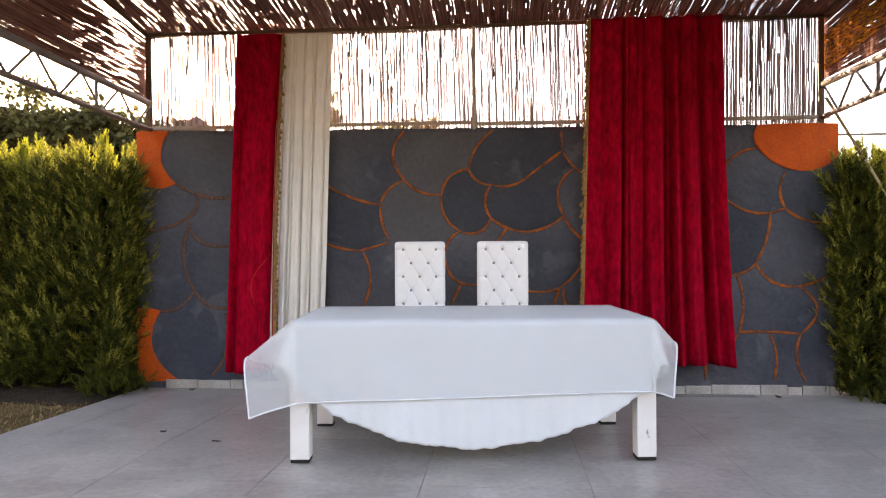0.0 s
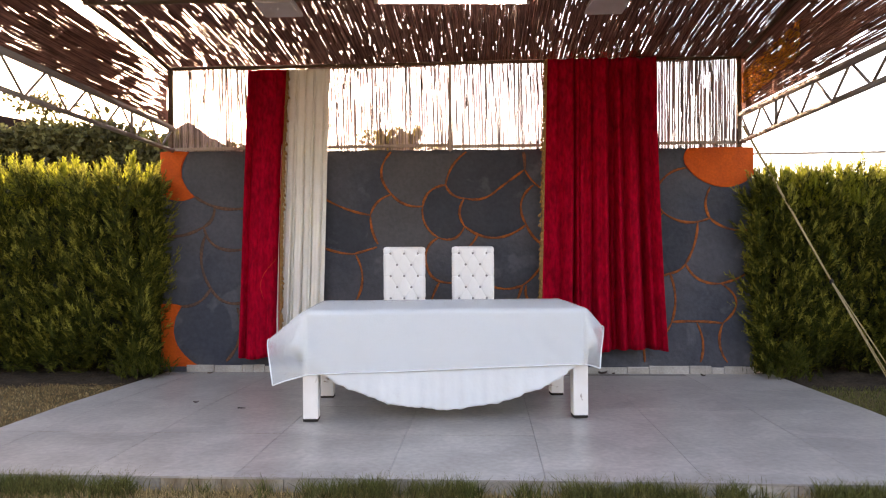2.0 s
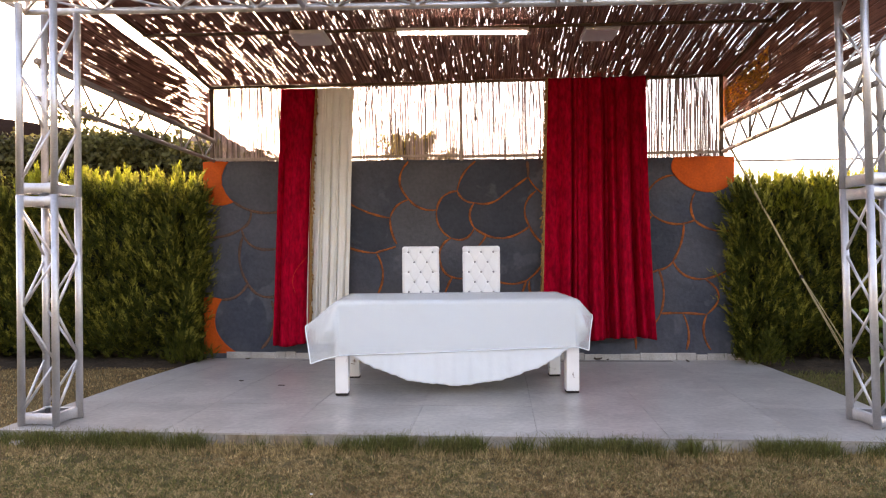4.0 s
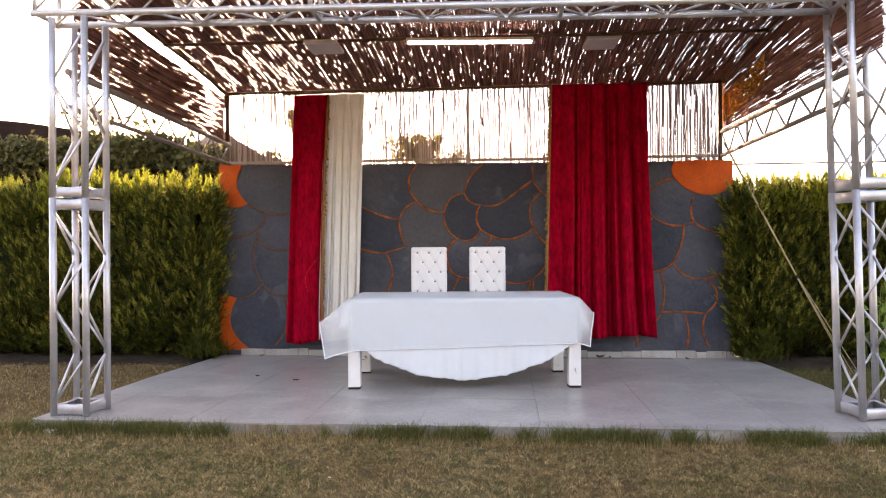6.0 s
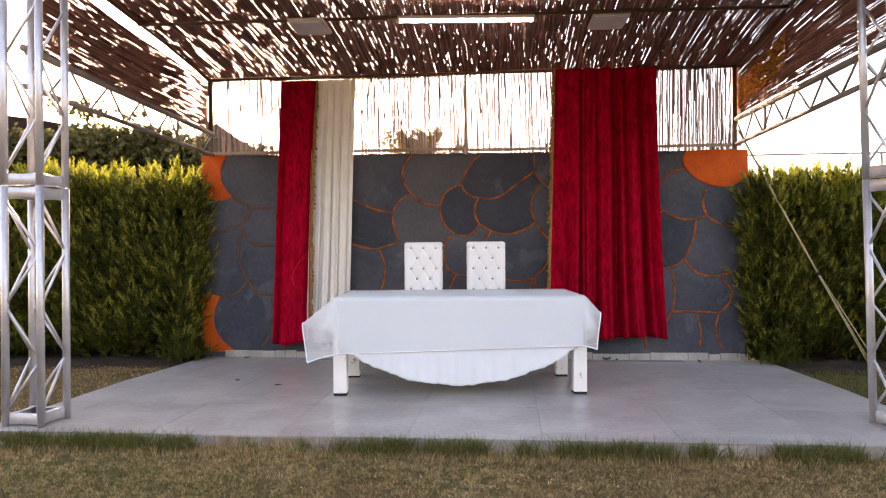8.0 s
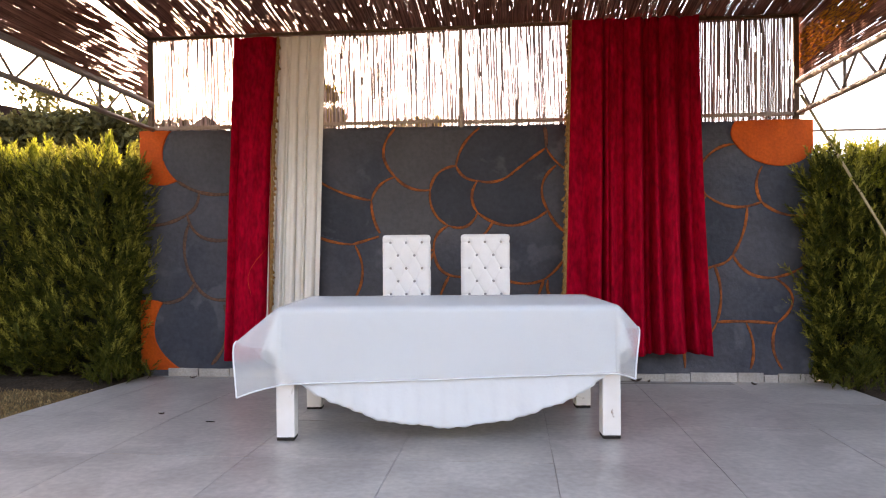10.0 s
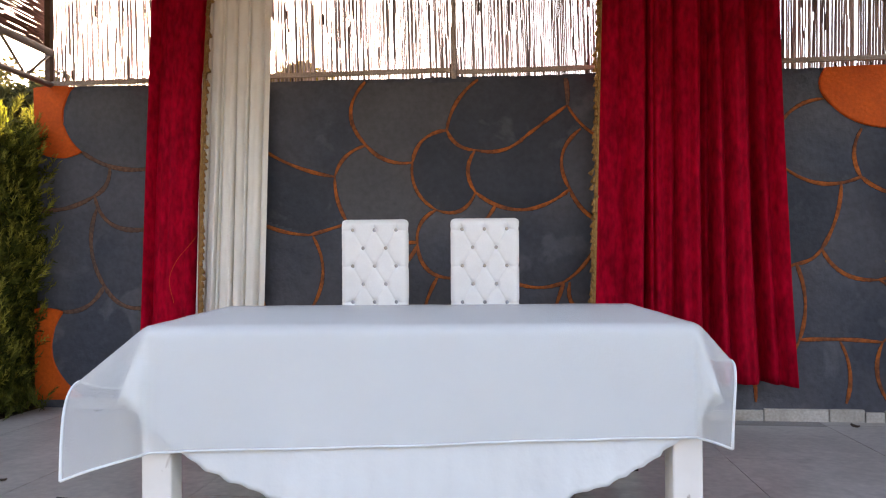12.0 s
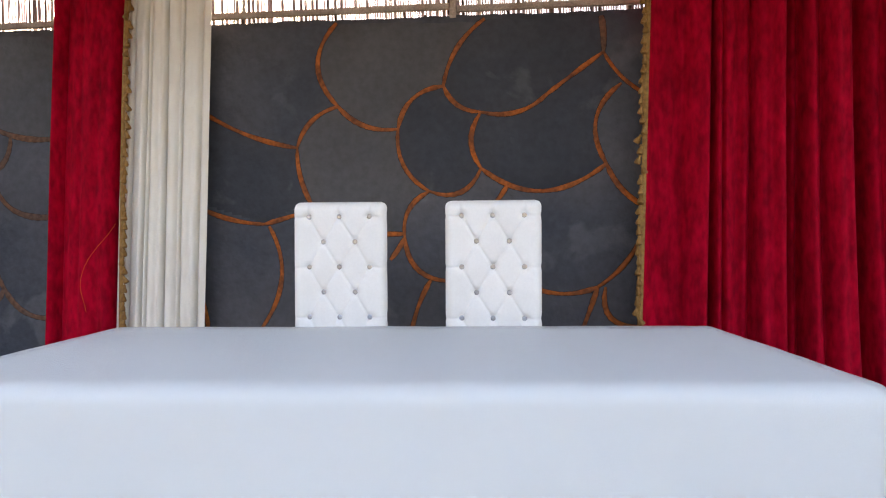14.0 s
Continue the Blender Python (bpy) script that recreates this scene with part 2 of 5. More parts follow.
def sheer_material():
    """White net: fine threads with open cells between them."""
    m = bpy.data.materials.new("white_net")
    m.use_nodes = True
    N, L = m.node_tree.nodes, m.node_tree.links
    p = N["Principled BSDF"]
    p.inputs["Specular IOR Level"].default_value = 0.5
    p.inputs["Base Color"].default_value, p.inputs["Roughness"].default_value = (0.775, 0.81, 0.805, 1), 0.48
    co = N.new("ShaderNodeTexCoord")
    v = N.new("ShaderNodeTexVoronoi")
    v.feature = "DISTANCE_TO_EDGE"
    v.inputs["Scale"].default_value = 420.0
    L.new(co.outputs["Object"], v.inputs["Vector"])
    r = N.new("ShaderNodeMapRange")
    r.inputs["From Min"].default_value, r.inputs["From Max"].default_value = 0.10, 0.24
    r.inputs["To Min"].default_value, r.inputs["To Max"].default_value = 0.48, 0.72
    L.new(v.outputs["Distance"], r.inputs["Value"])
    t = N.new("ShaderNodeBsdfTransparent")
    tl = N.new("ShaderNodeBsdfTranslucent")
    tl.inputs["Color"].default_value = (0.76, 0.77, 0.77, 1)
    m1, m2 = N.new("ShaderNodeMixShader"), N.new("ShaderNodeMixShader")
    m1.inputs["Fac"].default_value = 0.2
    wr = N.new("ShaderNodeTexNoise")
    wr.inputs["Scale"].default_value, wr.inputs["Detail"].default_value = 8.0, 3.0
    L.new(co.outputs["Object"], wr.inputs["Vector"])
    wb = N.new("ShaderNodeBump")
    wb.inputs["Strength"].default_value, wb.inputs["Distance"].default_value = 0.6, 0.012
    L.new(wr.outputs["Fac"], wb.inputs["Height"])
    L.new(wb.outputs["Normal"], p.inputs["Normal"])
    L.new(p.outputs["BSDF"], m1.inputs[1])
    L.new(tl.outputs["BSDF"], m1.inputs[2])
    L.new(r.outputs["Result"], m2.inputs["Fac"])
    L.new(m1.outputs["Shader"], m2.inputs[1])
    L.new(t.outputs["BSDF"], m2.inputs[2])
    L.new(m2.outputs["Shader"], N["Material Output"].inputs["Surface"])
    return m


M_NET = sheer_material()


# ---- mesh helpers ----
def part(name, bm, mat, parent=None, label="", smooth=False, kind=""):
    """Link a bmesh (or a ready mesh) as one object under a thing or a part."""
    if isinstance(bm, bmesh.types.BMesh):
        me = bpy.data.meshes.new(name)
        bm.to_mesh(me)
        bm.free()
    else:
        me = bm
    if not me.materials:
        me.materials.append(mat)
    if smooth:
        me.polygons.foreach_set("use_smooth", [True] * len(me.polygons))
    ob = new(name, me)
    ob.parent = parent
    return tagged(ob, label=label, kind=kind)


def thing(name, place, label, category, group="", kind="", turn=0.0):
    ob = new(name)
    ob.empty_display_size = 0.1
    ob.matrix_basis = pose(*place, 0, 0, turn)
    return tagged(ob, label, category, group, kind)


def box(bm, lo, hi, bevel=0.0, m=None):
    made = bmesh.ops.create_cube(bm, size=1.0)["verts"]
    for v in made:
        v.co = Vector([lo[i] + (v.co[i] + 0.5) * (hi[i] - lo[i]) for i in range(3)])
    if bevel:
        edges = list({e for v in made for e in v.link_edges})
        made = list({v for f in bmesh.ops.bevel(bm, geom=edges, offset=bevel, segments=2, affect="EDGES", profile=0.6)["faces"] for v in f.verts} | {v for v in made if v.is_valid})
    if m is not None:
        for v in made:
            v.co = m @ v.co
    return bm


def tube(bm, p, q, r, seg=10, r2=None):
    p, q = Vector(p), Vector(q)
    d = q - p
    m = Matrix.Translation((p + q) / 2) @ d.to_track_quat("Z", "Y").to_matrix().to_4x4()
    bmesh.ops.create_cone(bm, cap_ends=True, segments=seg, radius1=r, radius2=r if r2 is None else r2, depth=d.length, matrix=m)
    return bm


def rod(name, p, q, r, mat, parent=None, seg=10, label=""):
    return part(name, tube(bmesh.new(), p, q, r, seg), mat, parent, label, smooth=True)


def grid_mesh(name, P):
    """A mesh from an array of points P[i, j] = (x, y, z)."""
    n, k = P.shape[:2]
    idx = np.arange(n * k).reshape(n, k)
    faces = np.stack([idx[:-1, :-1], idx[1:, :-1], idx[1:, 1:], idx[:-1, 1:]], -1).reshape(-1, 4)
    me = bpy.data.meshes.new(name)
    me.from_pydata(P.reshape(-1, 3).tolist(), [], faces.tolist())
    me.update()
    return me


def solid(ob, thickness, offset=0.0):
    md = ob.modifiers.new("thickness", "SOLIDIFY")
    md.thickness, md.offset = thickness, offset
    return ob


def array_mesh(name, verts, faces):
    me = bpy.data.meshes.new(name)
    me.from_pydata(np.asarray(verts).reshape(-1, 3).tolist(), [], np.asarray(faces).tolist())
    me.update()
    return me


def slope(y):
    """The paved floor falls a little towards the back wall."""
    return 0.0 if y < -2.0 else -0.055 * (y + 2.0) / 2.0


RNG = np.random.default_rng(7)

# ---- ground ----
GROUND = -0.085
bm = bmesh.new()
bmesh.ops.create_grid(bm, x_segments=60, y_segments=60, size=300.0)
for v in bm.verts:
    v.co.z = GROUND
ground = tagged(part("ground", bm, M_SOIL), "dry brown lawn soil reaching into the distance", "ground", kind="structure")

# ---- unseen wall added behind the viewer, dark to keep low light off the curtain tops ----
bm = box(bmesh.new(), (-30.0, -18.6, GROUND - 0.2), (30.0, -18.0, 5.6), 0.02)
tagged(part("wall_garden", bm, M_LIGHT_BLOCK), "unseen dark wall added behind the viewer to block low light", "wall", kind="structure")

# ---- paved floor ----
X0, X1, Y0 = -2.87, 3.34, -3.53
bm = bmesh.new()
prof = [(Y0 + 0.012, -0.03), (-2.0, -0.03), (0.35, slope(0.0) - 0.03)]
lo = [bm.verts.new((X0 + 0.012, y, GROUND - 0.1)) for y, z in prof] + [bm.verts.new((X0 + 0.012, y, z + 0.022)) for y, z in reversed(prof)]
face = bm.faces.new(lo)
ext = bmesh.ops.extrude_face_region(bm, geom=[face])
for v in ext["geom"]:
    if isinstance(v, bmesh.types.BMVert):
        v.co.x = X1 - 0.012
bmesh.ops.recalc_face_normals(bm, faces=bm.faces)
floor = tagged(part("floor", bm, M_GROUT), "grey tiled raised terrace floor with thin joints", "floor", kind="structure")

# ---- back wall ----
WX0, WX1, WTOP_L, WTOP_R, WBASE = -2.93, 3.185, 2.275, 2.225, -0.055
wall = tagged(new("wall_back"), "dark grey plaster wall with orange faux-stone joints", "wall", kind="structure")
JOINTS = []


def joint(a, b, c):
    """A painted joint that runs from a over b to c (x and z on the wall)."""
    a, b, c = np.array(a), np.array(b), np.array(c)
    la, lc = np.linalg.norm(b - a), np.linalg.norm(c - b)
    s = la / (la + lc)
    ctrl = (b - (1 - s) ** 2 * a - s ** 2 * c) / (2 * s * (1 - s))
    t = np.linspace(0, 1, max(7, int((la + lc) / 0.035)))[:, None]
    JOINTS.append((1 - t) ** 2 * a + 2 * t * (1 - t) * ctrl + t ** 2 * c)


def straight(a, c):
    joint(a, ((a[0] + c[0]) / 2 + 0.006, (a[1] + c[1]) / 2), c)


# middle of the wall
joint((-0.478, 2.235), (-0.582, 2.03), (-0.474, 1.795))
joint((-0.474, 1.795), (-0.349, 1.697), (-0.152, 1.669))
joint((-0.474, 1.795), (-0.628, 1.711), (-0.698, 1.582))
joint((-1.3, 1.84), (-0.951, 1.648), (-0.698, 1.582))
joint((-0.698, 1.582), (-0.684, 1.439), (-0.62, 1.28))
joint((0.303, 2.225), (0.163, 2.085), (0.087, 1.886))
joint((0.087, 1.886), (-0.085, 1.814), (-0.152, 1.669))
joint((0.087, 1.886), (0.162, 1.784), (0.282, 1.746))
joint((0.282, 1.746), (0.50, 1.752), (0.62, 1.83))
joint((0.62, 1.83), (0.77, 1.94), (0.902, 2.034))
joint((0.902, 2.034), (0.979, 1.919), (1.16, 1.79))
straight((0.891, 2.215), (0.902, 2.034))
joint((0.99, 1.873), (0.867, 1.707), (0.915, 1.469))
joint((0.282, 1.746), (0.23, 1.609), (0.281, 1.457))
joint((0.281, 1.457), (0.54, 1.338), (0.915, 1.469))
joint((-0.152, 1.669), (-0.123, 1.476), (0.012, 1.341))
joint((0.012, 1.341), (0.171, 1.332), (0.281, 1.457))
joint((0.012, 1.341), (-0.10, 1.242), (-0.12, 1.101))
joint((-0.12, 1.101), (-0.055, 0.937), (0.16, 0.875))
straight((-0.12, 1.101), (-0.197, 0.984))
straight((-0.26, 1.121), (-0.12, 1.12))
joint((0.016, 0.878), (-0.037, 0.773), (-0.10, 0.45))
straight((0.414, 1.363), (0.33, 1.25))
joint((0.915, 1.469), (0.988, 1.343), (1.18, 1.22))
joint((1.12, 1.31), (1.02, 0.981), (0.871, 0.845))
joint((0.5, 0.86), (0.72, 0.81), (0.871, 0.845))
straight((0.871, 0.845), (0.72, 0.45))
joint((0.909, 0.845), (0.92, 0.709), (1.15, 0.65))
joint((-1.35, 1.33), (-1.068, 1.204), (-0.88, 1.178))
straight((-0.88, 1.178), (-0.63, 1.25))
joint((-0.855, 1.166), (-0.787, 0.961), (-0.90, 0.62))
straight((-0.90, 0.62), (-0.84, 0.30))
joint((-1.3, 0.95), (-1.24, 0.80), (-1.20, 0.60))
# right-hand bay
joint((1.90, 1.83), (2.149, 1.823), (2.252, 1.855))
joint((2.541, 2.028), (2.392, 1.992), (2.252, 1.855))
joint((2.252, 1.855), (2.232, 1.707), (2.297, 1.581))
joint((2.297, 1.581), (2.528, 1.478), (2.759, 1.518))
joint((2.297, 1.581), (2.165, 1.467), (2.015, 1.391))
straight((2.015, 1.391), (1.80, 1.392))
joint((2.766, 1.828), (2.719, 1.676), (2.759, 1.518))
joint((2.759, 1.518), (2.896, 1.427), (3.17, 1.40))
joint((2.639, 1.486), (2.596, 1.224), (2.516, 1.057))
joint((2.015, 1.391), (1.962, 1.18), (2.073, 0.962))
joint((2.073, 0.962), (2.223, 0.928), (2.358, 0.962))
joint((2.358, 0.962), (2.456, 0.995), (2.516, 1.057))
joint((2.516, 1.057), (2.64, 0.904), (2.856, 0.856))
joint((2.856, 0.856), (2.984, 0.889), (3.15, 0.98))
joint((2.358, 0.962), (2.412, 0.722), (2.374, 0.468))
joint((2.374, 0.468), (2.615, 0.474), (2.881, 0.456))
joint((2.865, 0.856), (3.015, 0.675), (2.881, 0.456))
joint((2.073, 0.962), (2.021, 0.866), (1.927, 0.842))
straight((1.927, 0.842), (1.65, 0.855))
joint((1.927, 0.842), (1.907, 0.601), (1.831, 0.446))
joint((1.831, 0.446), (1.891, 0.273), (2.079, 0.279))
joint((2.079, 0.279), (2.266, 0.323), (2.374, 0.468))
straight((2.079, 0.279), (2.101, 0.06))
joint((2.624, 0.459), (2.682, 0.269), (2.658, 0.06))
joint((2.881, 0.456), (2.852, 0.223), (2.924, 0.06))
straight((1.46, 0.30), (1.50, 0.06))
# left-hand bay
joint((-2.568, 1.794), (-2.393, 1.70), (-2.0, 1.675))
joint((-2.356, 1.69), (-2.41, 1.521), (-2.484, 1.47))
joint((-2.484, 1.47), (-2.687, 1.39), (-2.925, 1.382))
joint((-2.474, 1.47), (-2.42, 1.34), (-2.0, 1.245))
joint((-2.458, 1.383), (-2.502, 1.102), (-2.403, 0.825))
joint((-2.403, 0.825), (-2.292, 0.703), (-2.0, 0.69))
joint((-2.403, 0.825), (-2.557, 0.666), (-2.824, 0.656))
joint((-2.119, 0.62), (-2.10, 0.285), (-2.243, 0.055))

JP = np.concatenate(JOINTS)


def relief(X, Z):
    """How far the faux stones stand out at (x, z)."""
    d = np.full(X.shape, 9.0)
    for k in range(0, len(JP), 40):
        q = JP[k:k + 40]
        d = np.minimum(d, np.sqrt((X[..., None] - q[:, 0]) ** 2 + (Z[..., None] - q[:, 1]) ** 2).min(-1))
    lumps = 0.004 * np.sin(X * 9.1 + np.sin(Z * 7.3) * 1.7) * np.sin(Z * 11.3 + X * 3.1) + 0.002 * np.sin(X * 31 + Z * 17) * np.sin(Z * 37 - X * 13)
    return 0.013 * (1 - np.exp(-(d / 0.05) ** 2)) + lumps * (1 - np.exp(-(d / 0.06) ** 2))


nx, nz = 430, 165
U, V = np.meshgrid(np.linspace(0, 1, nx), np.linspace(0, 1, nz), indexing="ij")
WX = WX0 + (WX1 - WX0) * U
ragged = 0.0025 * np.sin(WX * 7.3) + 0.002 * np.sin(WX * 41 + 1)
WZ = WBASE + (WTOP_L + (WTOP_R - WTOP_L) * U + ragged - WBASE) * V
front = np.stack([WX, -relief(WX, WZ), WZ], -1)
edge = np.minimum(np.minimum(U, 1 - U) * (WX1 - WX0), (1 - V) * 2.3)
front[..., 1] += 0.02 * np.exp(-(edge / 0.02) ** 2)
me = grid_mesh("plaster_face", front)
part("plaster_face", me, M_STONE, wall, smooth=True)


def inside(px, pz, outline):
    """Which points lie inside a closed outline."""
    hit = np.zeros(px.shape, bool)
    for (x1, z1), (x2, z2) in zip(outline, outline[1:] + outline[:1]):
        cross = ((z1 > pz) != (z2 > pz)) & (px < (x2 - x1) * (pz - z1) / (z2 - z1 + 1e-12) + x1)
        hit ^= cross
    return hit


def arc(a, b, c, n=12):
    a, b, c = Vector(a), Vector(b), Vector(c)
    s = (b - a).length / ((b - a).length + (c - b).length)
    ctrl = (b - (1 - s) ** 2 * a - s * s * c) / (2 * s * (1 - s))
    return [tuple((1 - t) ** 2 * a + 2 * t * (1 - t) * ctrl + t * t * c) for t in (k / n for k in range(n))]


def tint(outline, slot):
    """Paint one faux stone in another grey."""
    global SLOTS
    SLOTS[inside(CX, CZ, outline)] = slot


CX = ((WX[:-1, :-1] + WX[1:, 1:]) / 2).reshape(-1)
CZ = ((WZ[:-1, :-1] + WZ[1:, 1:]) / 2).reshape(-1)
SLOTS = np.zeros(len(CX), dtype=np.int32)
me.materials.append(M_STONE_DARK)
me.materials.append(M_STONE_WARM)
# round stone in the middle, the two slabs right of it, the broad ones left and above
tint(arc((0.087, 1.886), (-0.085, 1.814), (-0.152, 1.669)) + arc((-0.152, 1.669), (-0.123, 1.476), (0.012, 1.341)) + arc((0.012, 1.341), (0.171, 1.332), (0.281, 1.457))
     + arc((0.281, 1.457), (0.23, 1.609), (0.282, 1.746)) + arc((0.282, 1.746), (0.162, 1.784), (0.087, 1.886)), 1)
tint(arc((0.281, 1.457), (0.23, 1.609), (0.282, 1.746)) + arc((0.282, 1.746), (0.50, 1.752), (0.62, 1.83)) + [(0.62, 1.83), (0.902, 2.034), (0.99, 1.873)]
     + arc((0.99, 1.873), (0.867, 1.707), (0.915, 1.469)) + arc((0.915, 1.469), (0.54, 1.338), (0.281, 1.457)), 1)
tint(arc((0.303, 2.225), (0.163, 2.085), (0.087, 1.886)) + arc((0.087, 1.886), (0.162, 1.784), (0.282, 1.746)) + arc((0.282, 1.746), (0.50, 1.752), (0.62, 1.83))
     + [(0.62, 1.83), (0.902, 2.034), (0.891, 2.23)], 1)
tint(arc((-0.478, 2.235), (-0.582, 2.03), (-0.474, 1.795)) + arc((-0.474, 1.795), (-0.349, 1.697), (-0.152, 1.669)) + arc((-0.152, 1.669), (-0.085, 1.814), (0.087, 1.886))
     + arc((0.087, 1.886), (0.163, 2.085), (0.303, 2.225)), 2)
tint(arc((-0.474, 1.795), (-0.628, 1.711), (-0.698, 1.582)) + arc((-0.698, 1.582), (-0.684, 1.439), (-0.62, 1.28)) + [(-0.26, 1.121)] + arc((-0.12, 1.101), (-0.10, 1.242), (0.012, 1.341))
     + arc((0.012, 1.341), (-0.123, 1.476), (-0.152, 1.669)) + arc((-0.152, 1.669), (-0.349, 1.697), (-0.474, 1.795)), 2)
tint([(-1.3, 1.84)] + arc((-1.22, 1.79), (-0.951, 1.648), (-0.698, 1.582)) + arc((-0.698, 1.582), (-0.684, 1.439), (-0.62, 1.28)) + [(-0.88, 1.178), (-1.35, 1.33)], 1)
tint(arc((2.015, 1.391), (1.962, 1.18), (2.073, 0.962)) + arc((2.073, 0.962), (2.223, 0.928), (2.358, 0.962)) + arc((2.358, 0.962), (2.456, 0.995), (2.516, 1.057))
     + arc((2.516, 1.057), (2.596, 1.224), (2.639, 1.486)) + arc((2.639, 1.486), (2.45, 1.50), (2.297, 1.581)) + arc((2.297, 1.581), (2.165, 1.467), (2.015, 1.391)), 1)
tint([(-2.629, 2.267)] + arc((-2.68, 2.1), (-2.66, 1.92), (-2.568, 1.794)) + arc((-2.568, 1.794), (-2.393, 1.70), (-2.0, 1.675)) + [(-1.8, 1.68), (-1.8, 2.26)], 2)
me.polygons.foreach_set("material_index", SLOTS)
bm = bmesh.new()
box(bm, (WX0, 0.021, WBASE - 0.1), (WX1, 0.24, 2.2), 0.006)
for v in bm.verts:
    if v.co.z > 2:
        v.co.z = WTOP_L + (WTOP_R - WTOP_L) * (v.co.x - WX0) / (WX1 - WX0) - 0.006
part("wall_core", bm, M_CONCRETE, wall)


def ribbon(line, mat, half):
    """A raised, uneven painted stroke along a line on the wall."""
    n = len(line)
    tan = np.gradient(line, axis=0)
    tan /= np.linalg.norm(tan, axis=1)[:, None] + 1e-9
    nor = np.stack([-tan[:, 1], tan[:, 0]], -1)
    w = half * (1.12 + 0.22 * np.sin(line[:, 0] * 23 + line[:, 1] * 17) + 0.05 * RNG.uniform(-1, 1, n))
    taper = np.minimum(1, np.minimum(np.arange(n) + 1.2, n - np.arange(n) + 0.2) / 2.0)
    rows = []
    for k, depth in ((-1.35, 0.0), (-0.85, -0.003), (-0.5, -0.0065), (0.1, -0.0055), (0.5, -0.0065), (0.8, -0.003), (1.2, 0.0)):
        q = line + nor * (w * taper * k)[:, None]
        rows.append(np.stack([q[:, 0], np.full(n, depth), q[:, 1]], -1))
    me = grid_mesh("painted_joint", np.stack(rows, 1))
    me.materials.append(mat)
    me.materials.append(M_JOINT_EDGE)
    me.polygons.foreach_set("material_index", [1 if k % 6 in (0, 5) else 0 for k in range(len(me.polygons))])
    return me


for line in JOINTS:
    mat = M_JOINT_OLD if line[:, 0].mean() < -1.9 or line[:, 1].min() > 2.0 else M_JOINT
    part("painted_joint", ribbon(line, mat, 0.015 if mat is M_JOINT_OLD else 0.0118), mat, wall, smooth=True)


def painted_stone(outline, parent):
    """A stone painted orange, a few millimetres proud of the plaster."""
    bm = bmesh.new()
    ring = [bm.verts.new((x, -0.023, z)) for x, z in outline]
    f = bm.faces.new(ring)
    out = bmesh.ops.extrude_face_region(bm, geom=[f])
    for v in out["geom"]:
        if isinstance(v, bmesh.types.BMVert):
            v.co.y = 0.01
    bmesh.ops.recalc_face_normals(bm, faces=bm.faces)
    edges = [e for e in bm.edges if all(v.co.y < -0.01 for v in e.verts)]
    bmesh.ops.bevel(bm, geom=edges, offset=0.006, segments=2, affect="EDGES")
    return part("painted_stone", bm, M_ORANGE, parent, "bright orange painted stone")


painted_stone(arc((-2.935, 2.27), (-2.78, 2.278), (-2.629, 2.267), 4) + arc((-2.629, 2.267), (-2.705, 2.053), (-2.568, 1.794))
              + arc((-2.568, 1.794), (-2.70, 1.752), (-2.802, 1.761), 6) + arc((-2.802, 1.761), (-2.89, 1.80), (-2.935, 1.89), 6), wall)
painted_stone(arc((-2.935, 0.66), (-2.82, 0.665), (-2.717, 0.64), 4) + arc((-2.717, 0.64), (-2.795, 0.33), (-2.587, 0.041))
              + arc((-2.587, 0.041), (-2.53, 0.015), (-2.45, 0.008), 4) + [(-2.935, 0.0)], wall)
painted_stone(arc((3.19, 2.225), (2.87, 2.232), (2.542, 2.226), 4) + arc((2.542, 2.226), (2.50, 2.12), (2.541, 2.028), 6)
              + arc((2.541, 2.028), (2.63, 1.93), (2.766, 1.857), 6) + arc((2.766, 1.857), (2.96, 1.83), (3.164, 1.917), 8) + [(3.19, 1.95)], wall)
# low skirting along the foot of the wall, broken into uneven lengths
x = WX0 + 0.27
while x < WX1 - 0.05:
    w = float(RNG.choice([0.12, 0.22, 0.30, 0.40]))
    w = min(w, WX1 - 0.01 - x)
    bm = box(bmesh.new(), (x + 0.003, -0.032, WBASE - 0.01), (x + w - 0.003, 0.0, 0.018 + 0.012 * float(RNG.uniform(-1, 1))), 0.004)
    part("skirting_tile", bm, M_SKIRT, wall)
    x += w

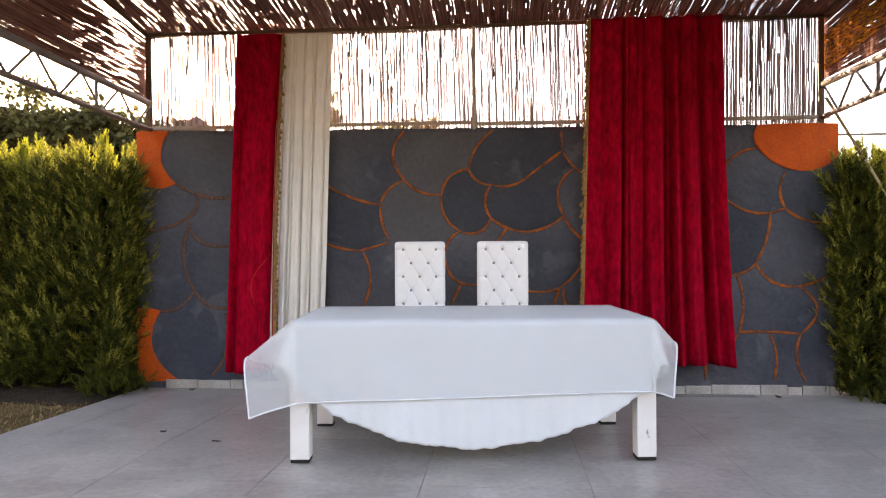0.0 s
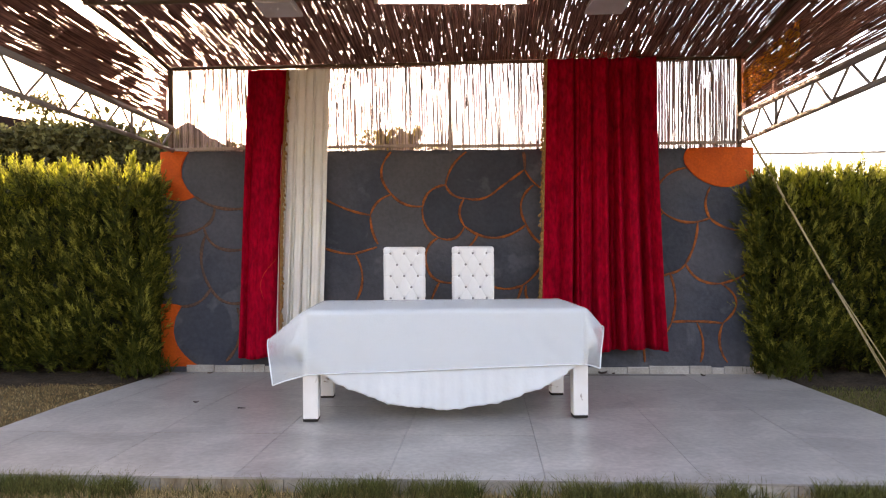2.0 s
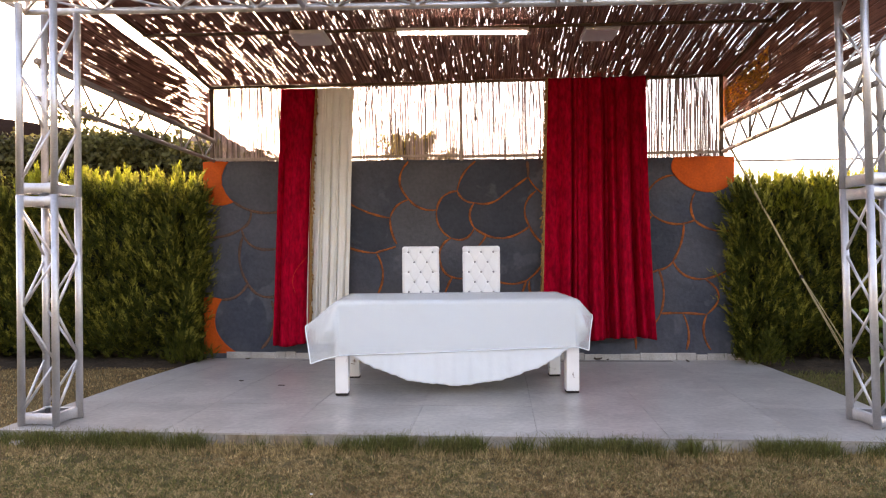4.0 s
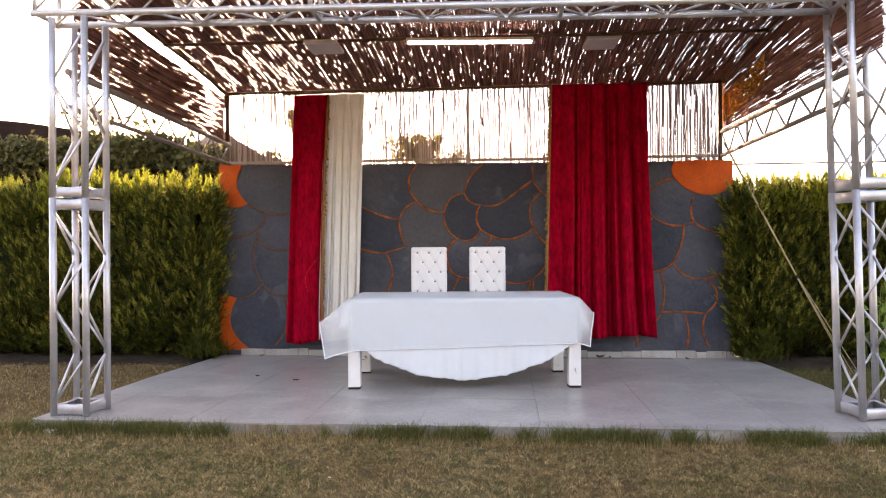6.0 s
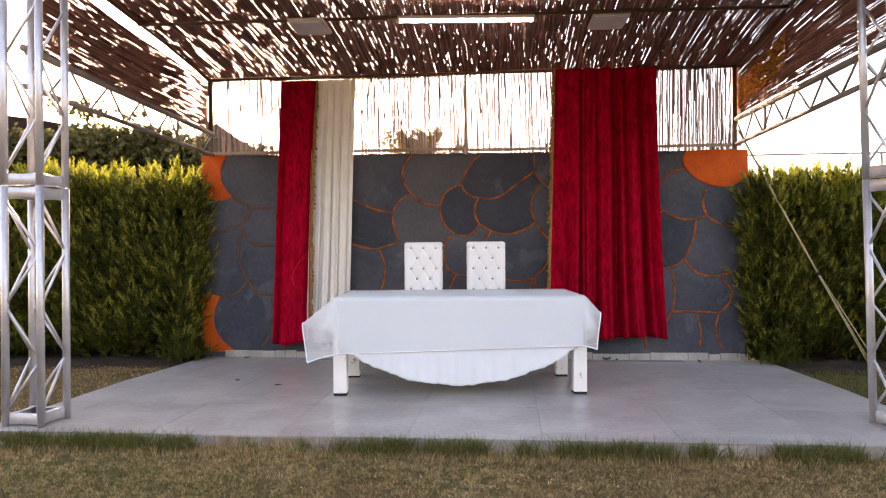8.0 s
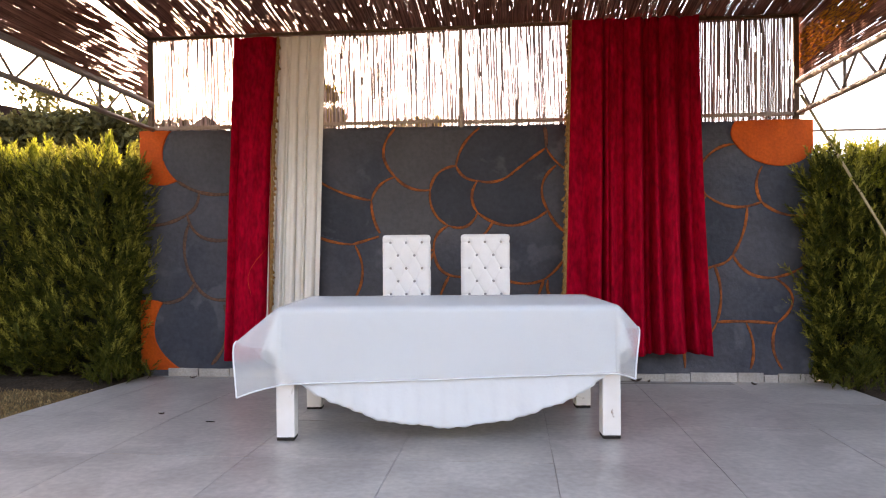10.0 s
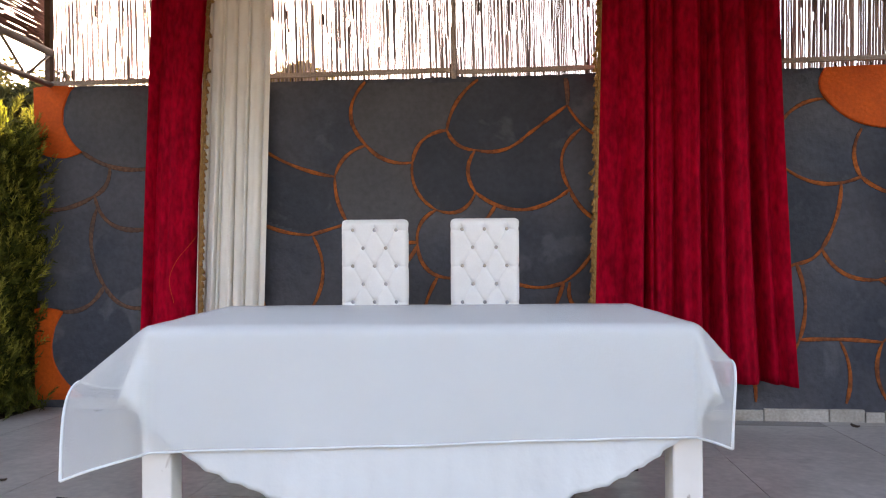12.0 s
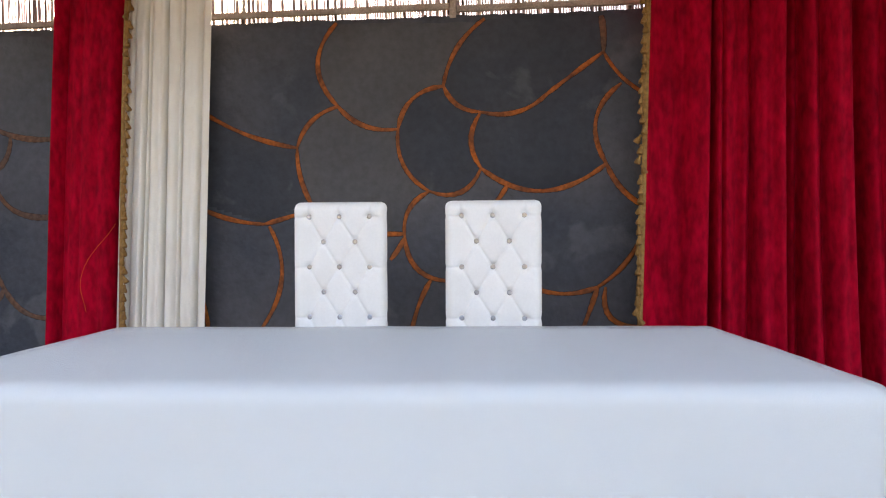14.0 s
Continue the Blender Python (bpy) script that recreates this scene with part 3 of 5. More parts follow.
# ---- reed mats ----
def reeds(name, place, mat, length, width, pitch, radius, cover, parent=None, label="", piece=(0.5, 1.6), gap=(0.04, 0.30), tilt=0.012, layers=1):
    """A mat of reeds. place(s, w) gives the point s metres along and w metres across; cover(s, w) how closely it is filled."""
    verts, faces = [], []
    for layer in range(layers):
        w = 0.5 * pitch * layer
        while w < width:
            s = -RNG.uniform(0, 0.5)
            while s < length:
                a = max(s, -0.01)
                n = RNG.uniform(*piece)
                b = min(s + n, length + RNG.uniform(-0.01, 0.02))
                if b - a > 0.03 and RNG.random() < 0.995:
                    r = radius * RNG.uniform(0.8, 1.25)
                    w0, w1 = w + RNG.normal(0, 0.12) * pitch, w + RNG.normal(0, 0.25) * pitch
                    steps = max(2, int((b - a) / 0.45) + 1)
                    base = len(verts)
                    lift = (layer * 1.6 + RNG.uniform(-0.5, 0.5)) * radius
                    pts = []
                    for k in range(steps):
                        f = k / (steps - 1)
                        pts.append(Vector(place(a + (b - a) * f, w0 + (w1 - w0) * f + (RNG.normal(0, tilt) * 0.3 if 0 < k < steps - 1 else 0))))
                    d = (pts[-1] - pts[0]).normalized()
                    e1 = (Vector(place(a, w0 + 0.01)) - Vector(place(a, w0))).normalized()
                    e2 = d.cross(e1).normalized()
                    for q in pts:
                        q = q + e2 * lift
                        for c1, c2 in ((1, 0), (0, 1), (-1, 0), (0, -1)):
                            verts.append(q + e1 * (r * c1) + e2 * (r * c2))
                    for k in range(steps - 1):
                        for j in range(4):
                            faces.append((base + 4 * k + j, base + 4 * k + (j + 1) % 4, base + 4 * k + 4 + (j + 1) % 4, base + 4 * k + 4 + j))
                    faces.append((base, base + 3, base + 2, base + 1))
                    top = base + 4 * (steps - 1)
                    faces.append((top, top + 1, top + 2, top + 3))
                s = s + n
                if RNG.random() > cover(max(0, min(s, length)), w):
                    s += RNG.uniform(*gap)
            w += pitch
    me = bpy.data.meshes.new(name)
    me.from_pydata([tuple(v) for v in verts], [], faces)
    me.update()
    return part(name, me, mat, parent, label)


RX0, RX1 = -2.83, 3.09          # inner width of the shelter


def roof_z(y):
    """Height of the roof mat, which rises and flattens towards the front."""
    return 3.165 - 0.135 * y - 0.0176 * y * y


def eave_z(y):
    """Height of the top edge of the side mat that sags below the roof."""
    return roof_z(y) - 0.005 - 0.115 * math.sin(math.pi * min(1.0, max(0.0, (-y - 0.25) / 2.9))) ** 0.8


def patchy(s, w, k=1.0):
    return 0.5 + 0.5 * math.sin(w * 5.3 * k + 2.0 * math.sin(s * 1.9)) * math.sin(s * 2.7 + w * 1.7 * k)


def roof_cover(s, w):
    """How closely the roof is laid: thin over the hedge side, thick along the roped side."""
    thin = 0.05 * math.exp(-((w - 0.6) / 0.9) ** 2)
    thick = 0.14 / (1 + math.exp(-(w - 4.7) * 3.0))
    return 0.83 + 0.11 * patchy(s, w) - thin + 0.6 * thick


ceiling = reeds("ceiling", lambda s, w: (RX0 - 0.06 + w, 0.12 - s, roof_z(0.12 - s) + 0.012 + 0.015 * math.sin(w * 2.1 + s)), M_REED, 3.75, RX1 - RX0 + 0.12, 0.0066, 0.0049,
                roof_cover, piece=(0.16, 0.75), gap=(0.03, 0.15))
tagged(ceiling, "brown reed mat roof with daylight showing through its gaps", "ceiling", kind="structure")

# upright canes of the back screen, thicker in the bay on the roped side, with dark leaf husks left on them
back_screen = reeds("reed_screen", lambda s, w: (RX0 + w - 0.022 * s, 0.045 + 0.01 * math.sin(w * 3), 2.235 + s), M_REED_PALE, 0.93, 5.0, 0.0125, 0.0050,
                    lambda s, w: 0.85, piece=(0.5, 1.3), gap=(0.03, 0.15), tilt=0.006)
tagged(back_screen, "pale bleached upright reed screen above the wall", "screen", kind="stuff")
dense_screen = reeds("reed_screen", lambda s, w: (RX0 + 5.005 + w + 0.012 * s, 0.045 + 0.01 * math.sin(w * 3), 2.235 + s), M_REED_PALE, 0.93, RX1 - RX0 - 5.01, 0.0150, 0.0064,
                     lambda s, w: 0.8, piece=(0.5, 1.3), gap=(0.03, 0.2), tilt=0.008)
tagged(dense_screen, "close-set mauve-brown upright reeds above the wall", "screen", kind="stuff")
husks = reeds("reed_husks", lambda s, w: (RX0 + w - 0.022 * s, 0.038 + 0.01 * math.sin(w * 3), 2.235 + s), M_HUSK, 0.93, RX1 - RX0, 0.021, 0.0056,
              lambda s, w: 0.0, piece=(0.04, 0.17), gap=(0.5, 2.6), tilt=0.004)
tagged(husks, "short dark leaf husks clinging to the reed screen", "screen", kind="stuff")


def between(s, w, low, high, full):
    return low + (high - low) * w / full


left_mat = reeds("reed_screen", lambda s, w: (RX0 - 0.05 - 0.10 * math.sin(math.pi * min(1, max(0, w) / 0.62)) * (0.4 + 0.6 * s / 3.4), 0.10 - s,
                                              between(s, w, 2.56 + 0.06 * s / 3.4, eave_z(0.10 - s), 0.62)),
                 M_REED, 2.97, 0.62, 0.0055, 0.0048, lambda s, w: 0.42 if s < 0.95 else (0.985 if s < 2.2 else 0.80), piece=(0.12, 0.8), gap=(0.03, 0.16))
tagged(left_mat, "brown reed side mat sagging below the roof edge", "screen", kind="stuff")

right_mat = reeds("reed_screen", lambda s, w: (RX1 + 0.03, 0.12 - s, between(s, w, 2.62 - 0.05 * s / 3.5, roof_z(0.12 - s) - 0.005, 0.84)), M_REED, 3.5, 0.84, 0.0064, 0.0050,
                  lambda s, w: (0.86 if s < 1.6 else 0.95) - (0.45 if w < 0.13 else 0.0), piece=(0.2, 1.2), gap=(0.06, 0.45))
tagged(right_mat, "brown reed side mat with narrow gaps", "screen", kind="stuff")
# extra loose reeds whose gold colour paints in sun shining through the side mat
sun_patch_mat = reeds("reed_screen", lambda s, w: (RX1 + 0.012, 0.08 - s, 2.68 + w + 0.09 * s), M_REED_SUNLIT, 1.35, 0.30, 0.0105, 0.0046,
                 lambda s, w: 0.30 - 0.12 * s, piece=(0.02, 0.09), gap=(0.01, 0.06))
tagged(sun_patch_mat, "reed patch coloured gold for sunlight on the side of the shelter", "screen", kind="stuff")

# ---- frame of the shelter ----
frame_thing = thing("shelter_frame", (0, 0, 0), "thin timber and steel frame holding the reed mats", "frame")
rod("top_rail", (RX0 - 0.03, 0.0, 3.155), (RX1 + 0.03, 0.0, 3.135), 0.016, M_POLE, frame_thing)
part("bottom_rail", box(bmesh.new(), (RX0 - 0.02, -0.005, 2.283), (0.118, 0.022, 2.315), 0.003), M_BATTEN, frame_thing)
part("bottom_rail", box(bmesh.new(), (0.160, -0.004, 2.268), (RX1 + 0.04, 0.022, 2.300), 0.003), M_BATTEN, frame_thing)
for px, r in ((RX0, 0.022), (0.139, 0.016), (RX1 - 0.03, 0.022)):
    part("post", box(bmesh.new(), (px - r, -0.012, 2.235 if px == 0.139 else 2.19), (px + r, 0.028, 3.15), 0.004), M_BATTEN if px == 0.139 else M_POLE, frame_thing)
rod("roof_pole", (RX0 - 0.03, -1.55, roof_z(-1.55) - 0.03), (RX1 + 0.03, -1.42, roof_z(-1.42) - 0.03), 0.017, M_POLE, frame_thing)
for ya, yb in ((0.0, -1.1), (-1.1, -2.2), (-2.2, -3.3)):
    rod("roof_pole", (RX0, ya, roof_z(ya) - 0.02), (RX0, yb, roof_z(yb) - 0.02), 0.018, M_POLE, frame_thing)
for ya, yb in ((0.0, -1.1), (-1.1, -2.2), (-2.2, -3.3)):
    rod("roof_pole", (RX1, ya, roof_z(ya) - 0.02), (RX1, yb, roof_z(yb) - 0.02), 0.018, M_POLE, frame_thing)


# ---- trusses ----
def zigzag(parent, a, b, side, n, r, up=True):
    """Braces between two chords: a and b are the ends of one chord, side leads to the other."""
    a, b, side = Vector(a), Vector(b), Vector(side)
    for k in range(n):
        p = a + (b - a) * (k / n)
        q = a + (b - a) * ((k + 1) / n)
        if (k % 2 == 0) == up:
            rod("brace", p, q + side, r, M_ALU, parent, 8)
        else:
            rod("brace", p + side, q, r, M_ALU, parent, 8)


def end_frame(parent, half, z, height=0.078):
    """Folded plates that tie the four chords together at the end of a section."""
    for k in range(4):
        m = pose(0, 0, z, 0, 0, 90 * k)
        P = np.zeros((15, 6, 3))
        for i in range(15):
            u = i / 7 - 1
            sag = (1 - u * u)
            for j, (inward, z_) in enumerate(((0.035, 0.5), (0.006, 0.5), (0.0, 0.42), (0.0, -0.42), (0.006, -0.5), (0.035, -0.5))):
                P[i, j] = m @ Vector((u * (half - 0.018), -half + 0.012 * sag + inward, height * z_ * (1 - 0.16 * sag)))
        solid(part("end_plate", grid_mesh("end_plate", P), M_ALU, parent, smooth=True), 0.004)


def tower(place, turn, top, label, lean=0.0, h=0.142, capped=True):
    t = thing("truss_tower", place, label, "truss", "truss towers", turn=turn)
    t.matrix_basis = pose(*place, 0, lean, turn)
    for sx, sy in ((-1, -1), (1, -1), (1, 1), (-1, 1)):
        z = 0.0
        while z < top - 0.05:
            z1 = min(z + 1.617, top)
            rod("chord", (sx * h, sy * h, z + 0.002), (sx * h, sy * h, z1 - 0.002), 0.025, M_ALU, t, 14)
            z = z1
    z = 0.0
    while z < top - 0.3:
        z1 = min(z + 1.617, top)
        n = max(2, round((z1 - z - 0.16) / 0.34))
        for k in range(4):
            m = pose(0, 0, 0, 0, 0, 90 * k)
            a, b, side = m @ Vector((-h, -h, z + 0.09)), m @ Vector((-h, -h, z1 - 0.09)), m.to_3x3() @ Vector((2 * h, 0, 0))
            zigzag(t, a, b, side, n, 0.0095, k < 2)
        end_frame(t, h, z + 0.045)
        if capped or z1 < top - 0.05:
            end_frame(t, h, z1 - 0.045)
        z = z1
    return t


tower((-2.64, -3.30, 0.0), -2.0, 2.96, "square aluminium truss tower standing on the tiled terrace", h=0.130, capped=False)
tower((3.165, -3.082, 0.0), 7.0, 3.55, "tall square aluminium truss tower beside the terrace edge", -1.3)

beam = thing("truss_beam", (0, 0, 0), "aluminium box truss beam across the front of the shelter", "truss")
bx0, bx1 = -2.92, 2.93


def beam_point(f, k, j):
    """f along the beam; k front or rear; j lower or upper."""
    return Vector((bx0 + (bx1 - bx0) * f, -3.44 + 0.06 * f + 0.285 * k, 2.99 - 0.085 * f + 0.285 * j))


for k in (0, 1):
    for j in (0, 1):
        rod("chord", beam_point(0, k, j), beam_point(1, k, j), 0.025, M_ALU, beam, 14)
nb = 20
for k in (0, 1):
    for i in range(nb):
        a, b = i / nb, (i + 1) / nb
        rod("brace", beam_point(a, k, i % 2), beam_point(b, k, 1 - i % 2), 0.0095, M_ALU, beam, 8)
        rod("brace", beam_point(a, (i + 1) % 2, k), beam_point(b, i % 2, k), 0.0095, M_ALU, beam, 8)
for f in (0.004, 0.36, 0.668, 0.996):
    for j in (0, 1):
        rod("end_plate", beam_point(f, 0, j), beam_point(f, 1, j), 0.018, M_ALU, beam, 8)
    for k in (0, 1):
        rod("end_plate", beam_point(f, k, 0), beam_point(f, k, 1), 0.018, M_ALU, beam, 8)


def side_truss(x, ends, label):
    """A flat ladder truss along one side: ends are heights (low back, high back, low front, high front)."""
    t = thing("side_truss", (0, 0, 0), label, "truss", "side trusses")
    lb, hb, lf, hf = ends
    y0, y1 = -0.01, -3.2
    rod("chord", (x, y0, lb), (x, y1, lf), 0.022, M_STEEL, t)
    rod("chord", (x, y0, hb), (x, y1, hf), 0.028, M_STEEL, t)
    n = 12
    for i in range(n):
        f, g = i / n, (i + 1) / n
        lo_f, hi_f = lb + (lf - lb) * f, hb + (hf - hb) * f
        lo_g, hi_g = lb + (lf - lb) * g, hb + (hf - hb) * g
        if i % 2:
            rod("brace", (x, y0 + (y1 - y0) * f, lo_f), (x, y0 + (y1 - y0) * g, hi_g), 0.0105, M_STEEL, t, 8)
        else:
            rod("brace", (x, y0 + (y1 - y0) * f, hi_f), (x, y0 + (y1 - y0) * g, lo_g), 0.0105, M_STEEL, t, 8)
    f = 0.27
    rod("upright", (x, y0 + (y1 - y0) * f, lb), (x, y0 + (y1 - y0) * f, hb), 0.014, M_STEEL, t, 8)
    return t


side_truss(-2.80, (2.285, 2.52, 2.345, 2.615), "grey steel ladder truss on the hedge side")
side_truss(3.07, (2.285, 2.555, 2.29, 2.49), "grey steel ladder truss on the roped side")

# ---- lamps under the roof ----
for cx, cy, tw in ((-1.24, -1.40, 2.0), (1.545, -1.215, 2.0)):
    z = roof_z(cy) - (0.06 if cx < 0 else 0.035)
    lamp = thing("ceiling_lamp", (cx, cy, z), "flat grey floodlight panel hung under the reed roof", "lamp", "floodlights", turn=tw)
    bm = box(bmesh.new(), (-0.165, -0.20, 0.0), (0.165, 0.20, 0.035), 0.01)
    part("housing", bm, M_LAMP, lamp)
    part("diffuser", box(bmesh.new(), (-0.145, -0.18, -0.006), (0.145, 0.18, 0.0), 0.002), M_LAMP, lamp, "plain grey unlit diffuser")
    part("bracket", box(bmesh.new(), (-0.02, -0.22, 0.03), (0.02, -0.17, 0.11), 0.003), M_POLE, lamp)
tl = thing("tube_lamp", (0.24, -1.53, roof_z(-1.53) - 0.10), "lit white fluorescent tube under the reed roof", "lamp", turn=5.0)
part("glowing_tube", tube(bmesh.new(), (-0.60, 0, 0), (0.60, 0, 0), 0.010, 12), M_TUBE, tl, "bright white glowing tube", smooth=True)
for s in (-1, 1):
    part("cap", tube(bmesh.new(), (s * 0.60, 0, 0), (s * 0.635, 0, 0), 0.014, 12), M_LAMP, tl, smooth=True)
part("batten", box(bmesh.new(), (-0.62, -0.018, 0.02), (0.62, 0.018, 0.05), 0.004), M_LAMP, tl)


# ---- curtains ----
def curtain_surface(left, right, z0, z1, y0, pleats, depth, seed, hem=0.02, nu=240, nv=70, roll=1.0):
    """left and right give the edges' x at a height fraction v (0 top, 1 bottom).
    pleats: (place across, depth, half width) of the narrow folds that run down between the broad rolls."""
    r = np.random.default_rng(seed)
    u = np.linspace(0, 1, nu)
    n = len(pleats)
    drift = r.normal(0, 0.10, n) / n
    sway = r.uniform(0, 6.28, n)
    ph = r.random(6) * 6.28
    P = np.zeros((nu, nv, 3))
    for j in range(nv):
        v = j / (nv - 1)
        d = depth * (0.45 + 0.55 * min(1, v * 1.5))
        y = roll * d * (0.30 * np.sin(2 * math.pi * 0.33 * n * u + ph[0] + 0.7 * v) + 0.16 * np.sin(2 * math.pi * 0.74 * n * u + ph[1] - 0.9 * v)
                        + 0.025 * np.sin(2 * math.pi * 1.9 * n * u + ph[2] + 1.3 * v))
        y += 0.05 * d * np.sin(9.0 * v + 11.0 * u + ph[4]) * np.sin(23.0 * u + 4.0 * v + ph[5])
        pull = np.zeros(nu)
        for (a, b_, w), k, sw in zip(pleats, drift, sway):
            q = (u - a - k * v - 0.004 * math.sin(5.0 * v + sw)) / w
            y += d * b_ * np.exp(-q * q) - 0.30 * d * b_ * np.exp(-((q + 2.1) / 1.1) ** 2)
            pull += 0.35 * w * b_ * np.tanh(q) * np.exp(-(q / 2.5) ** 2)
        xl, xr = left(v), right(v)
        P[:, j, 0] = xl + (xr - xl) * (u - pull)
        P[:, j, 1] = y0 + y - 0.01 * v
        P[:, j, 2] = z0 + (z1 - z0) * v + (hem * np.sin(5.1 * u + ph[3]) * v ** 6)
    return P


def tassel_mesh():
    """A small gold bell tassel hanging from its knot."""
    bm = bmesh.new()
    rings = ((0.004, 0.0), (0.008, -0.006), (0.006, -0.013), (0.011, -0.022), (0.016, -0.038), (0.014, -0.046))
    prev = None
    for r, z in rings:
        cur = [bm.verts.new((r * math.cos(a), r * math.sin(a), z)) for a in (k * math.tau / 7 for k in range(7))]
        if prev:
            for k in range(7):
                bm.faces.new((prev[k], prev[(k + 1) % 7], cur[(k + 1) % 7], cur[k]))
        prev = cur
    bm.faces.new(prev)
    bmesh.ops.recalc_face_normals(bm, faces=bm.faces)
    me = bpy.data.meshes.new("tassel")
    bm.to_mesh(me)
    bm.free()
    me.materials.append(M_GOLD)
    me.polygons.foreach_set("use_smooth", [True] * len(me.polygons))
    return me


TASSEL = tassel_mesh()


def trim(parent, P, edge, out):
    """A gold braid down one edge of a curtain, with hanging tassels."""
    line = P[edge]
    rows = [line + np.array((out * 0.012 + k, -0.008 - 0.003 * (abs(k) < 0.005), 0)) for k in (-0.011, 0.0, 0.011)]
    braid = solid(part("braid", grid_mesh("braid", np.stack(rows, 1)), M_GOLD, parent, "woven gold braid"), 0.004)
    total = float(line[0, 2] - line[-1, 2])
    n = int(total / 0.047)
    for k in range(n):
        f = (k + 0.5) / n * (len(line) - 1)
        i = int(f)
        p = line[i] + (line[min(i + 1, len(line) - 1)] - line[i]) * (f - i)
        ob = part("tassel", TASSEL, M_GOLD, parent)
        ob.matrix_basis = pose(p[0] + out * 0.028 + float(RNG.normal(0, 0.003)), p[1] - 0.012, p[2], float(RNG.normal(0, 6)), out * -14 + float(RNG.normal(0, 9)), float(RNG.uniform(0, 360)))


cl = thing("curtain", (0, 0, 0), "long red velvet curtain with a gold tassel edge", "curtain", "curtains")
P = curtain_surface(lambda v: -1.93 - 0.12 * v, lambda v: -1.525 - 0.09 * v - 0.03 * math.sin(v * 3), 3.08, 0.12, -0.16,
                    ((0.13, 0.8, 0.055), (0.40, 0.35, 0.05), (0.66, 0.25, 0.05), (0.93, 0.9, 0.045)), 0.055, 11, roll=0.9)
solid(part("fabric", grid_mesh("fabric", P), M_VELVET, cl, smooth=True), 0.004)
trim(cl, P, -1, 1)
thread = bpy.data.curves.new("loose_thread", "CURVE")
thread.dimensions, thread.bevel_depth = "3D", 0.0012
sp = thread.splines.new("BEZIER")
sp.bezier_points.add(2)
for b, co in zip(sp.bezier_points, ((-1.60, -0.215, 1.18), (-1.79, -0.225, 0.90), (-1.77, -0.215, 0.72))):
    b.co, b.handle_left_type, b.handle_right_type = co, "AUTO", "AUTO"
thread.materials.append(M_ORANGE)
new("loose_thread", thread).parent = cl

cc = thing("curtain", (0, 0, 0), "cream sheer curtain hanging in soft folds", "curtain", "curtains")
P = curtain_surface(lambda v: -1.575 - 0.10 * v, lambda v: -1.095 - 0.09 * v, 3.09, 0.15, -0.11,
                    ((0.12, 0.5, 0.016), (0.285, 1.0, 0.022), (0.335, 0.7, 0.014), (0.50, 1.1, 0.020), (0.64, 0.5, 0.03), (0.705, 1.0, 0.016), (0.90, 0.8, 0.022)), 0.036, 5, roll=0.7)
solid(part("fabric", grid_mesh("fabric", P), M_CREAM, cc, smooth=True), 0.002)

cr = thing("curtain", (0, 0, 0), "wide red velvet curtain with a gold tassel edge", "curtain", "curtains")
P = curtain_surface(lambda v: 1.125 - 0.09 * v, lambda v: 2.195 + 0.09 * v * v, 3.11, 0.185, -0.19,
                    ((0.14, 0.20, 0.04), (0.265, 0.8, 0.014), (0.31, 0.4, 0.009), (0.37, 0.35, 0.022), (0.43, 1.1, 0.028), (0.505, 0.25, 0.02), (0.575, 1.2, 0.026), (0.625, 0.9, 0.018), (0.70, 0.8, 0.026), (0.775, 0.3, 0.02), (0.86, 1.1, 0.040), (0.95, 0.4, 0.02)),
                    0.095, 29, hem=0.03, nu=520, roll=0.9)
solid(part("fabric", grid_mesh("fabric", P), M_VELVET, cr, smooth=True), 0.004)
trim(cr, P, 0, -1)
for a, b in ((-2.07, -1.03), (1.08, 2.27)):
    tagged(rod("curtain_rod", (a, -0.13, 3.10), (b, -0.13, 3.115), 0.014, M_POLE), "dark wooden rod carrying the curtains", "rod")

# ---- table ----
TURN_T = math.degrees(math.atan2(0.189, 2.042))
TC = (0.212 - 0.5 * math.sin(radians(TURN_T)) , -2.2485 + 0.5 * math.cos(radians(TURN_T)))
table = thing("table", (TC[0], TC[1], 0), "white painted wooden table with scuffed dark feet", "table", turn=TURN_T)
TW, TD, TH = 1.025, 0.50, 0.780
part("tabletop", box(bmesh.new(), (-TW + 0.022, -TD + 0.022, TH - 0.04), (TW - 0.022, TD - 0.022, TH), 0.012), M_WHITE, table)
for sx in (-1, 1):
    for sy in (-1, 1):
        x, y = sx * (TW - 0.06), sy * (TD - 0.06)
        zf = slope(TC[1] + y)
        part("leg", box(bmesh.new(), (x - 0.054, y - 0.054, zf + 0.018), (x + 0.054, y + 0.054, TH - 0.04), 0.008), M_LEG, table)
        bm = box(bmesh.new(), (x - 0.052, y - 0.052, zf), (x + 0.052, y + 0.052, zf + 0.02), 0.004)
        part("foot", bm, M_RUBBER, table, "worn black foot edge")
for s in (-1, 1):
    part("apron", box(bmesh.new(), (-TW + 0.11, s * (TD - 0.045) - 0.014, 0.42), (TW - 0.11, s * (TD - 0.045) + 0.014, TH - 0.041), 0.003), M_WHITE, table)
    part("apron", box(bmesh.new(), (s * (TW - 0.045) - 0.014, -TD + 0.11, 0.42), (s * (TW - 0.045) + 0.014, TD - 0.11, TH - 0.041), 0.003), M_WHITE, table)


